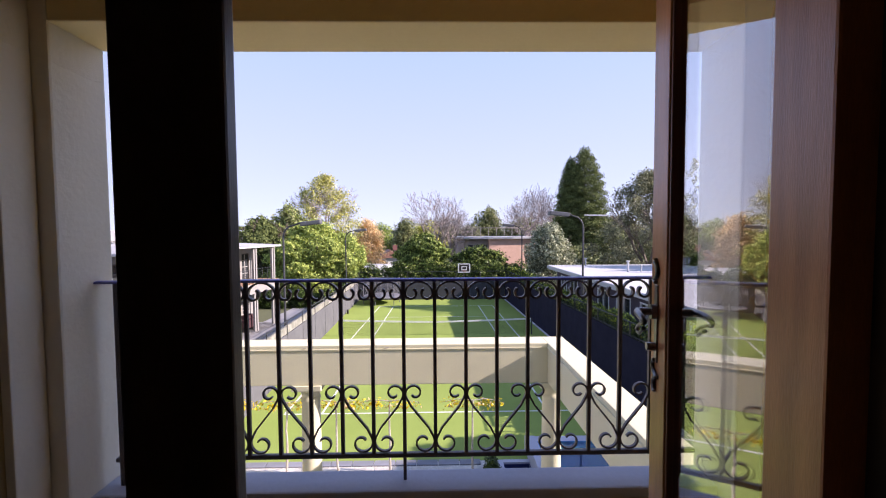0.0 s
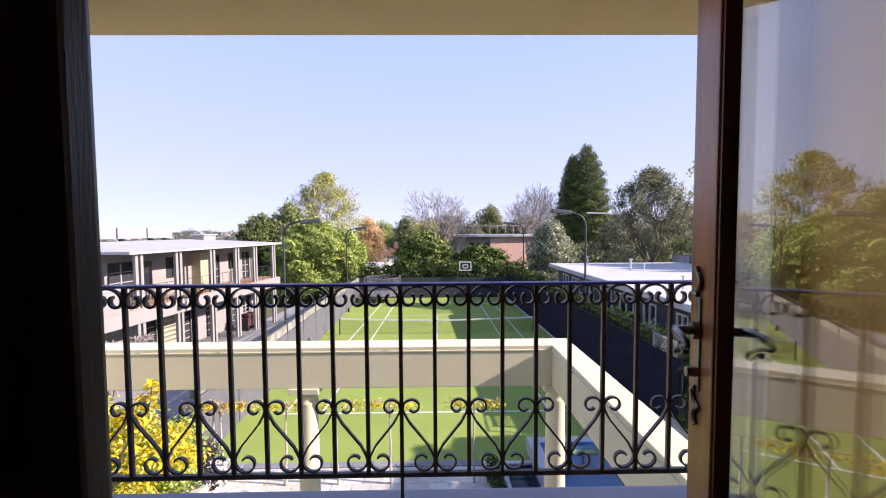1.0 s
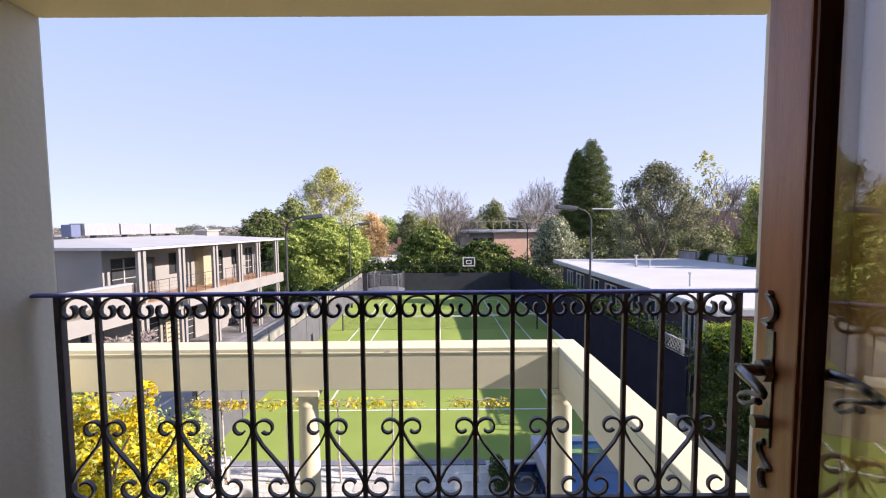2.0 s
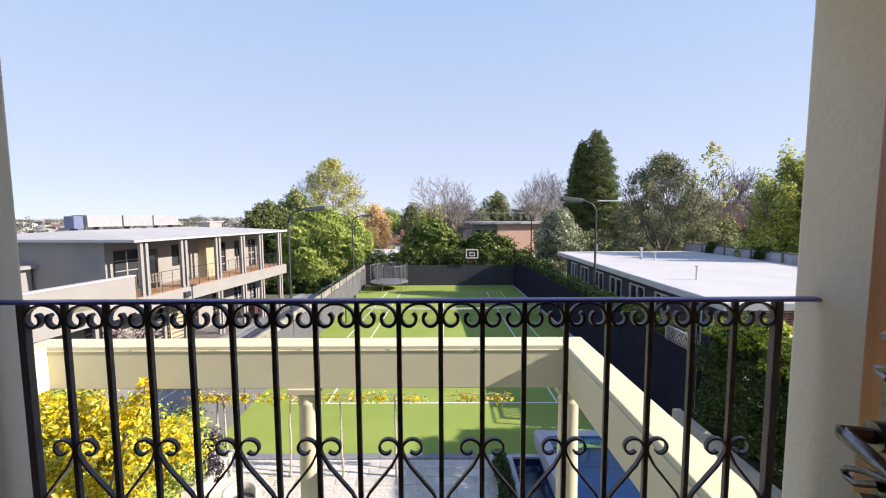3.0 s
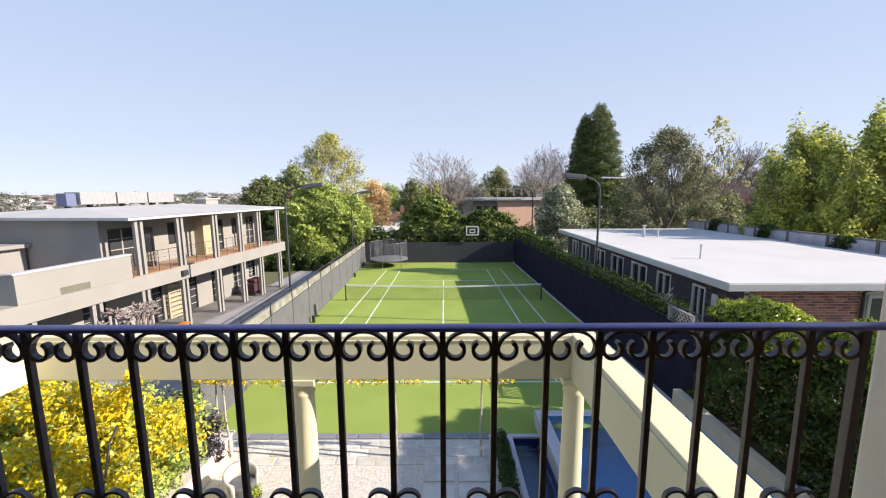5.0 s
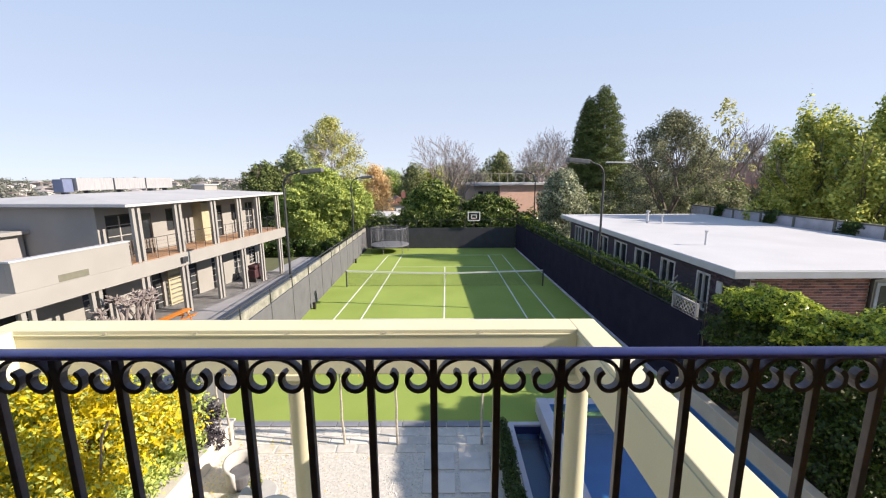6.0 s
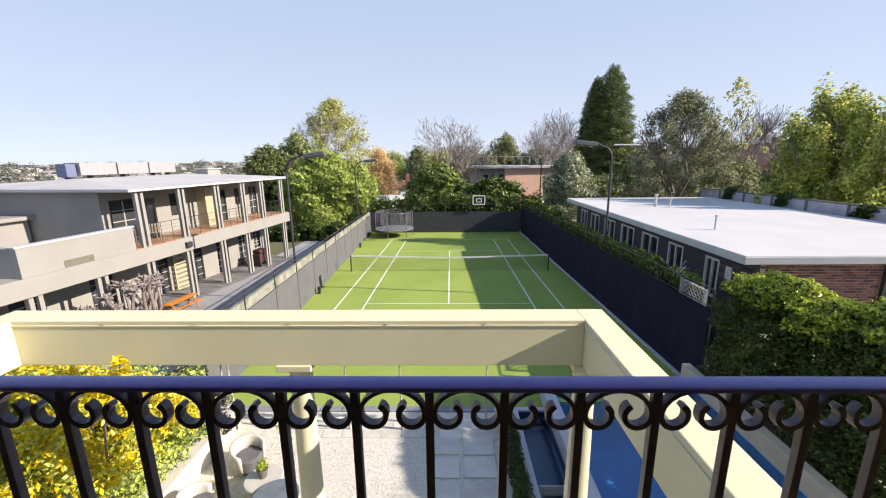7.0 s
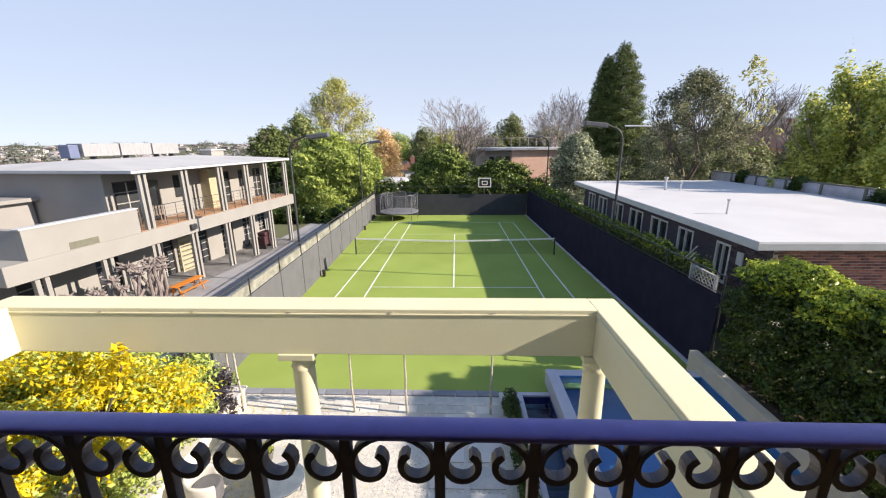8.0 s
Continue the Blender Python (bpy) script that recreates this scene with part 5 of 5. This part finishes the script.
for i in range(420):
    x, y = -5.3 + abs(rngs.normal(0, 1.3)), rngs.uniform(4.4, 9.2)
    if x > 0.5:
        continue
    a0, r = rngs.uniform(0, 6.28), rngs.uniform(0.018, 0.035)
    k = len(v)
    v += [(x + r * math.cos(a0 + q * 1.571) * (1.0 if q % 2 else 0.55), y + r * math.sin(a0 + q * 1.571) * (1.0 if q % 2 else 0.55), 0.036 + 0.006 * (q % 2)) for q in range(4)]
    f.append((k, k + 1, k + 2, k + 3))
tagged(raw("fallen_leaves", v, f, LEAF_YELLOW), "scattered yellow and brown leaves on the terrace gravel", "leaves", "", "stuff")
ed = thing("stone_edging", "blue-grey stone edging between terrace and court", "paving", kind="structure")
em = finish("edge_stone", B(-0.29, 0.29, -0.12, 0.12, 0, 0.04, 0.008), BLUESTONE)
em.parent, em.location = ed, (-6.2, 9.85, 0.008)
for i in range(1, 13):
    shared("edge_stone", em.data, ed, (-6.2 + i * 0.6, 9.85, 0.008))


def slim_tree(x, y, seed, lean=0.0):
    t = thing("young_tree", "slender pale-stemmed young tree with a few autumn leaves", "tree", group="row of young trees")
    r_ = random.Random(seed)
    pts = [(x + lean * k + r_.uniform(-0.02, 0.02), y + r_.uniform(-0.02, 0.02), 0.01 + 2.15 * k) for k in np.linspace(0, 1, 7)]
    part("stem", T(pts, [0.035, 0.032, 0.03, 0.028, 0.025, 0.022, 0.02], n=7), PALE_BARK, t)
    bm = bmesh.new()
    for s in (-1, 1):
        tube(bm, [pts[-1], (x + s * 0.35, y, 2.2), (x + s * 0.75, y + r_.uniform(-0.05, 0.05), 2.12)], [0.014, 0.01, 0.006], 5)
    part("side_shoots", bm, PALE_BARK, t)
    leaf_cloud("leaves", [(x - 0.4, y, 2.1, 0.45, 0.12, 0.16), (x + 0.4, y, 2.08, 0.45, 0.12, 0.16)], 150, 0.085, LEAF_YELLOW, t, seed, 0.1)
    leaf_cloud("dry_leaves", [(x, y, 2.08, 0.8, 0.12, 0.14)], 50, 0.08, LEAF_ORANGE, t, seed + 3, 0.1)


for i, (x, ln) in enumerate(((-5.62, 0.04), (-5.38, -0.05), (-3.8, 0.03), (-2.49, -0.03), (-1.15, 0.02), (0.98, 0.04))):
    slim_tree(x, 9.03, 100 + i, ln)

# climbing plant with yellow leaves over green
cl = thing("climber", "mass of bright yellow autumn climber over green leaves", "plant")
bm = bmesh.new()
r_ = random.Random(9)
for i in range(9):
    limbs(bm, (-8.9 + i * 0.36, 6.1 + r_.uniform(-0.5, 0.5), 0.0), (r_.uniform(-0.3, 0.3), r_.uniform(-0.3, 0.3), 1), 1.2, 0.035, 2, r_, 0.5)
part("stem_tangle", bm, BARK, cl)
yb, gb = [], []
for i in range(50):
    x, y = r_.uniform(-9.0, -4.6), r_.uniform(4.9, 6.9)
    yb.append((x, y, r_.uniform(2.0, 3.25) - 0.12 * (x + 6.2), 0.40, 0.4, 0.22))
yb += [(-5.85, 6.0, 3.5, 0.28, 0.25, 0.24), (-6.5, 5.8, 3.3, 0.4, 0.3, 0.25), (-5.3, 6.1, 3.15, 0.35, 0.3, 0.22), (-7.4, 5.8, 3.1, 0.5, 0.3, 0.25)]
for i in range(20):
    yb.append((r_.uniform(-7.6, -4.9), r_.uniform(4.0, 5.2), r_.uniform(1.2, 2.4), 0.36, 0.36, 0.24))
for i in range(46):
    z = r_.uniform(0.5, 2.4)
    x, y = r_.uniform(-9.0, -5.45 + 0.3 * z), r_.uniform(5.2, 7.8)
    gb.append((x, y, z, 0.5, 0.5, 0.45))
part("shoot", T([(-5.0, 5.2, 2.4), (-4.2, 4.5, 3.5), (-3.55, 4.18, 4.35), (-3.5, 4.15, 4.62)], [0.018, 0.015, 0.01, 0.006], n=5), BARK, cl)
leaf_cloud("shoot_leaves", [(-3.62, 4.18, 4.36, 0.16, 0.1, 0.12), (-3.5, 4.15, 4.55, 0.12, 0.08, 0.13), (-3.85, 4.2, 4.12, 0.2, 0.12, 0.14)], 170, 0.10, LEAF_YELLOW, cl, 97, 0.2, 0.4, 0.42, 0.9)
leaf_cloud("yellow_leaves", yb, 20000, 0.092, LEAF_YELLOW, cl, 91, 0.2, 0.4, 0.42, 0.9)
leaf_cloud("green_leaves", gb, 26000, 0.085, LEAF_BRIGHT, cl, 93, 0.3)
leaf_cloud("tinged_leaves", yb + gb, 24000, 0.09, LEAF_LIME, cl, 95, 0.3)

# ---- terrace furniture ----
def pot_plant(x, y, r, h, leaf, seed, label):
    p = thing("potted_plant", label, "plant", pose(x, y, 0.04))
    part("pot", lathe(bmesh.new(), [(r * 0.7, 0), (r, h * 0.85), (r * 1.08, h * 0.86), (r * 1.08, h), (r * 0.9, h), (r * 0.88, h * 0.88)], 0, 0, 20), CONCRETE, p, "pale grey pot")
    part("soil", lathe(bmesh.new(), [(r * 0.88, h * 0.86), (r * 0.86, h * 0.9)], 0, 0, 16), SOIL, p)
    leaf_cloud("leaves", [(0, 0, h + r * 0.9, r * 1.3, r * 1.3, r)], 220, r * 0.55, leaf, p, seed, 0.2, 0.3, 0.35)
    return p


pot_plant(-6.35, 9.3, 0.26, 0.45, LEAF_DARK, 205, "round pot with a dark leafy shrub")
wl = thing("planter_wall", "low pale stone planter wall under the climber", "wall")
part("wall", B(-5.88, -5.42, 4.6, 9.3, 0.0, 0.50, 0.02), WALL_STONE, wl)
part("coping", B(-5.92, -5.38, 4.56, 9.34, 0.50, 0.56, 0.015), PAVER, wl)


PALE_RESIN = mat("pale_resin", (0.52, 0.51, 0.49), (0.43, 0.42, 0.40), rough=0.6, scale=5, fine=80, bump=0.1)


def tub_chair(x, y, rz):
    c = thing("tub_chair", "white rounded tub chair with a dark seat", "chair", pose(x, y, 0.012, 0, 0, rz) @ Matrix.Scale(0.86, 4), group="tub chairs")
    bm = bmesh.new()
    n_, ring = 22, []
    for k in range(n_ + 1):
        a = radians(-125 + 250 * k / n_)
        top = 0.72 - 0.16 * (abs(k / n_ - 0.5) * 2) ** 2
        cx, cy = -math.cos(a), math.sin(a)
        ring.append([bm.verts.new((cx * r, cy * r, z)) for r, z in ((0.36, 0.0), (0.42, top - 0.05), (0.405, top), (0.36, top), (0.33, top - 0.05), (0.30, 0.0))])
    for p, q in zip(ring, ring[1:]):
        for k in range(6):
            bm.faces.new((p[k], p[(k + 1) % 6], q[(k + 1) % 6], q[k]))
    bm.faces.new(ring[0])
    bm.faces.new(ring[-1][::-1])
    part("shell", bm, PALE_RESIN, c, smooth=True)
    part("seat", lathe(bmesh.new(), [(0.31, 0.02), (0.32, 0.34), (0.31, 0.38), (0.27, 0.40)], 0.02, 0, 26), mat("charcoal_cloth", (0.13, 0.13, 0.14), (0.09, 0.09, 0.10), rough=0.95, scale=8, fine=200), c, "charcoal seat cushion")


tub_chair(-4.42, 7.75, -35)
tub_chair(-4.72, 6.45, 25)
lt_ = thing("low_table", "low round white garden table", "table", pose(-3.72, 7.02, 0.03))
part("tabletop", lathe(bmesh.new(), [(0.36, 0.34), (0.38, 0.35), (0.38, 0.375), (0.36, 0.385)], 0, 0, 32), PALE_RESIN, lt_)
part("foot", lathe(bmesh.new(), [(0.24, 0.0), (0.23, 0.02), (0.07, 0.06), (0.06, 0.30), (0.16, 0.34)], 0, 0, 20), WHITE_PAINT, lt_)
pp = pot_plant(-3.74, 7.04, 0.105, 0.2, LEAF_SUNLIT, 201, "small pale pot with a leafy green plant")
pp.location.z = 0.415
gt = thing("glass_table", "round grey-blue glass garden table on thin steel legs", "table", pose(-3.25, 6.5, 0.03))
part("tabletop", lathe(bmesh.new(), [(0.43, 0.42), (0.44, 0.425), (0.44, 0.437), (0.43, 0.442)], 0, 0, 36), mat("frosted_glass", (0.16, 0.19, 0.22), (0.10, 0.125, 0.15), rough=0.25, scale=6, fine=70, spec=0.7, bump=0.05), gt)
part("ring", T([(0.42 * math.cos(a), 0.42 * math.sin(a), 0.405) for a in np.linspace(0, 6.2832, 33)], 0.012, n=6), GALV, gt)
for k in range(4):
    a = 0.5 + k * math.pi / 2
    part("leg", T([(0.38 * math.cos(a), 0.38 * math.sin(a), 0.4), (0.32 * math.cos(a), 0.32 * math.sin(a), 0)], 0.012, n=6), GALV, gt)

# ---- walkway: table, vine stumps, railing, grill ----
LBI = LB


def on_walk(s_, v_, rz=0.0):
    p = LBI @ Vector((s_, v_, 0))
    return pose(p.x, p.y, slope(p.y) - 0.02, 0, 0, 83.73 + rz)


ORANGE_WOOD = mat("orange_timber", (0.62, 0.22, 0.035), (0.45, 0.14, 0.02), rough=0.4, scale=4, fine=40, stretch=(0.4, 4, 4))
tb = thing("picnic_table", "orange-stained timber table with slatted benches", "table", on_walk(0.75, -0.95) @ Matrix.Diagonal((0.92, 0.5, 0.85, 1)))
for i in range(5):
    part("table_board", B(-0.95, 0.95, -0.4 + i * 0.165, -0.25 + i * 0.165, 0.70, 0.74, 0.006), ORANGE_WOOD, tb)
for sd in (-1, 1):
    part("bench_board", B(-0.95, 0.95, sd * 0.75 - 0.14, sd * 0.75 + 0.14, 0.42, 0.46, 0.006), ORANGE_WOOD, tb)
    for x in (-0.7, 0.7):
        part("leg", T([(x, sd * 0.15, 0.7), (x, sd * 0.62, 0.0)], 0.04, n=4), ORANGE_WOOD, tb)
        part("bench_bracket", B(x - 0.03, x + 0.03, sd * 0.2 - 0.02 if sd > 0 else -0.85, 0.85 if sd > 0 else -0.18, 0.36, 0.42), ORANGE_WOOD, tb)
sh = thing("folding_shutter", "pale yellow slatted timber shutter leaning open", "shutter", on_walk(4.4, 2.0))
part("frame", bmesh_frame(-0.55, 0.55, 0.0, 2.0, 0.0, 0.08), MATS["pale_yellow_paint"], sh)
for j in range(7):
    part("slat", B(-0.47, 0.47, -0.01, 0.03, 0.16 + j * 0.26, 0.32 + j * 0.26), MATS["pale_yellow_paint"], sh)
bm = bmesh.new()
row = []
for s_ in np.linspace(-5.0, 13.0, 13):
    for v_ in (-0.3, 2.3):
        p = LB @ Vector((s_, v_, 0))
        row.append(bm.verts.new((p.x, p.y, slope(p.y) - 0.012)))
for k in range(12):
    bm.faces.new((row[2 * k], row[2 * k + 2], row[2 * k + 3], row[2 * k + 1]))
bmesh.ops.solidify(bm, geom=bm.faces[:], thickness=0.06)
struct("pavement", bm, mat("gallery_paving", (0.40, 0.395, 0.40), (0.30, 0.295, 0.30), rough=0.85, scale=1.5, fine=40), "grey paving under the balcony")
gr = thing("barbecue", "dark red covered barbecue on the walkway", "barbecue", on_walk(9.9, 0.7))
part("body", B(-0.55, 0.55, -0.3, 0.3, 0.3, 0.9, 0.05), mat("dark_red_cover", (0.075, 0.03, 0.035), (0.05, 0.02, 0.025)), gr)
part("lid", B(-0.45, 0.45, -0.3, 0.3, 0.9, 1.2, 0.1), MATS["dark_red_cover"], gr)
for x in (-0.45, 0.45):
    part("leg", B(x - 0.04, x + 0.04, -0.25, 0.25, 0, 0.3), DARK_FRAME, gr)
r_ = random.Random(31)
for s_, v_, tall in ((-3.6, -0.5, 0.85), (-2.9, -0.9, 0.8), (-1.8, -0.75, 1.1), (-1.05, -0.95, 1.15), (-0.4, -0.6, 1.05)):
    st = thing("pruned_vine", "gnarled grey pruned vine with knotted heads", "plant", on_walk(s_, v_) @ Matrix.Scale(tall, 4), group="pruned vines")
    bm = bmesh.new()
    for k in range(5):
        a = k * 1.25 + r_.random()
        p = [(0.05 * math.cos(a), 0.05 * math.sin(a), 0)]
        d = Vector((math.cos(a) * 0.28, math.sin(a) * 0.28, 1))
        for q in range(5):
            d = (d + Vector((r_.uniform(-1, 1), r_.uniform(-1, 1), 0.2)) * 0.25).normalized()
            p.append(tuple(Vector(p[-1]) + d * 0.36))
        tube(bm, p, [0.085, 0.07, 0.06, 0.052, 0.05, 0.07], 7)
        for q in range(20):
            e = Vector((r_.uniform(-1, 1), r_.uniform(-1, 1), r_.uniform(-0.2, 1))).normalized() * r_.uniform(0.15, 0.34)
            tube(bm, [p[-1], tuple(Vector(p[-1]) + e)], [0.04, 0.02], 5)
    part("stem", bm, mat("vine_bark", (0.30, 0.255, 0.24), (0.13, 0.108, 0.105), rough=0.95, scale=8, fine=40, bump=0.6), st)
bush = thing("shrub", "small green shrub with yellow flowers among the vines", "plant", on_walk(-3.9, -0.8))
part("stem", T([(0, 0, 0), (0.05, 0, 0.7)], [0.04, 0.02], n=6), BARK, bush)
leaf_cloud("leaves", [(0, 0, 0.9, 0.5, 0.45, 0.4), (0.5, 0.1, 0.75, 0.4, 0.4, 0.35), (-0.45, 0, 0.7, 0.4, 0.4, 0.35)], 1500, 0.11, LEAF_BRIGHT, bush, 321, 0.3)
leaf_cloud("flowers", [(0, 0, 1.0, 0.5, 0.45, 0.35), (0.5, 0.1, 0.85, 0.4, 0.4, 0.3)], 160, 0.08, LEAF_YELLOW, bush, 323, 0.6)
hr = thing("walkway_railing", "grey steel handrail along the walkway edge", "railing")
for y in np.arange(13.0, 34.0, 2.6):
    x = left_line(y) - 1.5
    part("stanchion", T([(x, y, slope(y)), (x, y, slope(y) + 1.05)], 0.028, n=6), GALV, hr)
for h in (0.55, 1.05):
    part("rail", T([(left_line(13) - 1.5, 13.0, slope(13) + h), (left_line(33.8) - 1.5, 33.8, slope(33.8) + h)], 0.022, n=6), GALV, hr)

# ---- door handle ----
hd = thing("door_handle", "aged dark metal lever handle with scrolled back plate", "door handle", pose(0.552, -0.503, FL + 0.035, 0, 0, 90 - 13.7))
HX, HZ = DW - 0.05, 1.055
for sd in (-1, 1):
    yb_ = sd * 0.026
    part("back_plate", B(HX - 0.011, HX + 0.011, min(yb_, yb_ - sd * 0.006), max(yb_, yb_ - sd * 0.006), HZ - 0.13, HZ + 0.07, 0.002), BRASS, hd, "tarnished silver back plate")
    for zz, k in ((HZ + 0.105, 1), (HZ - 0.165, -1)):
        sp_ = [(HX + (0.02 - 0.012 * q) * math.sin(q * 9.4), yb_, zz + k * (0.07 * q - 0.035) + 0.006 * math.cos(q * 9.4)) for q in np.linspace(0, 1, 30)]
        part("scroll", T(sp_, 0.0055, n=6), BRASS, hd)
    part("rosette", T([(HX, yb_, HZ), (HX, yb_ + sd * 0.012, HZ)], 0.019, n=14), BRASS, hd)
    part("spindle", T([(HX, yb_, HZ), (HX, yb_ + sd * 0.046, HZ)], 0.010, n=10), BRASS, hd)
    lv = [(HX + a * 0.8, yb_ + sd * (d - 0.012), HZ + z * 0.55) for a, d, z in ((0.0, 0.052, 0.0), (-0.03, 0.060, 0.004), (-0.065, 0.062, 0.002), (-0.098, 0.062, -0.004), (-0.112, 0.061, -0.012), (-0.108, 0.060, -0.021), (-0.085, 0.060, -0.029), (-0.052, 0.059, -0.044),
                                                    (-0.024, 0.058, -0.064), (-0.012, 0.057, -0.080), (-0.016, 0.056, -0.092), (-0.032, 0.055, -0.092), (-0.052, 0.055, -0.074), (-0.070, 0.055, -0.056), (-0.080, 0.055, -0.054))]
    part("lever", T(lv, [0.0095, 0.009, 0.0085, 0.0075, 0.006, 0.005] + [0.0042] * 8 + [0.006], n=8), BRASS, hd, smooth=True)
    part("key_cylinder", T([(HX, yb_, HZ - 0.09), (HX, yb_ + sd * 0.02, HZ - 0.09)], 0.011, n=10), BRASS, hd)

# ---- white lattice at the end of the fence ----
lt = thing("lattice", "white lattice panel at the fence end, greyed for shade", "trellis")
LY0, LY1, LZ0, LZ1 = 11.25, 12.45, 2.3, 2.95
# white timber greyed so that the panel looks shaded in the sun
SHADED_WHITE = mat("shaded_white_timber", (0.42, 0.42, 0.43), (0.25, 0.25, 0.26), rough=0.85, scale=4, fine=50)
part("frame", bmesh_frame(LY0, LY1, LZ0, LZ1, 0.0, 0.05), SHADED_WHITE, lt)
for sgn in (1, -1):
    for k in range(14):
        a = LY0 - (LZ1 - LZ0) + 0.09 + k * 0.18
        y0, y1 = max(a, LY0), min(a + LZ1 - LZ0, LY1)
        h0, h1 = y0 - a, y1 - a
        if sgn < 0:
            h0, h1 = LZ1 - LZ0 - h0, LZ1 - LZ0 - h1
        part("slat", T([(y0, sgn * 0.012, LZ0 + h0), (y1, sgn * 0.012, LZ0 + h1)], 0, flat=(0.03, 0.012)), SHADED_WHITE, lt)
for y in (LY0, LY1):
    part("post", B(y - 0.03, y + 0.03, 0.03, 0.08, LZ0 - 0.3, LZ1 + 0.04, 0.006), SHADED_WHITE, lt)
lt.matrix_basis = pose(7.56, 0, 0, 0, 0, 90)

# ---- bricks of the right building's front wall ----
fw = [o for o in rb.children if o.name.startswith("front_wall")][0]
bk = finish("brick", B(-0.109, 0.109, -0.012, 0.012, -0.033, 0.033, 0.004), BRICK)
bk.parent, bk.location = fw, (9.1, 11.244, 3.79)
n = 0
for j in range(20):
    for i in range(15):
        if i + j == 0 or n > 290:
            continue
        x = 9.1 + i * 0.236 + (0.118 if j % 2 else 0)
        if x > 12.45:
            continue
        shared("brick", bk.data, fw, (x, 11.244, 3.79 - j * 0.083))
        n += 1

# side wall bricks, in the same shade-darkened tone
sw = [o for o in rb.children if o.name.startswith("side_wall")][0]
dk = finish("brick", B(-0.012, 0.012, -0.109, 0.109, -0.033, 0.033, 0.004), mat("shaded_purple_brick", (0.15, 0.11, 0.125), (0.07, 0.052, 0.065), rough=0.9, scale=8, fine=60, island=0.8, bump=0.3))
dk.parent, dk.location = sw, (8.748, 11.38, 3.78)
for j in range(19):
    for i in range(6):
        if i + j:
            shared("brick", dk.data, sw, (8.748, 11.38 + i * 0.236 - (0.1 if j % 2 else 0.0), 3.78 - j * 0.083))
part("meter_box", B(8.70, 8.748, 12.0, 12.25, 3.0, 3.4, 0.008), WHITE_PAINT, rb)

# ---- planting bed and small things ----
struct("planting_bed", B(7.12, 8.7, 1.3, 11.0, -0.1, 0.66, 0.02), SOIL, "dark soil bed behind the pool wall")
ds = thing("shrub", "dark purple-leaved shrub beside the terrace", "plant")
part("stem", T([(-6.2, 8.4, 0.0), (-6.15, 8.4, 0.8)], [0.05, 0.03], n=6), BARK, ds)
leaf_cloud("leaves", puffs(-6.15, 8.4, 0.4, 1.9, 1.0, 0.7, 18, 301, size=0.34), 9000, 0.075, leaf_mat("purple_leaf", (0.07, 0.06, 0.075), (0.03, 0.026, 0.035)), ds, 301, 0.3)
for y in (20.3, 33.2):
    x = left_line(y) + 0.22
    b = thing("fence_box", "small black box at the foot of the fence", "box", pose(x, y, slope(y)), group="fence boxes")
    part("body", B(-0.07, 0.07, -0.09, 0.09, 0, 0.34, 0.02), DARK_FRAME, b)
    part("lid", B(-0.08, 0.08, -0.1, 0.1, 0.34, 0.37, 0.008), DARK_FRAME, b)
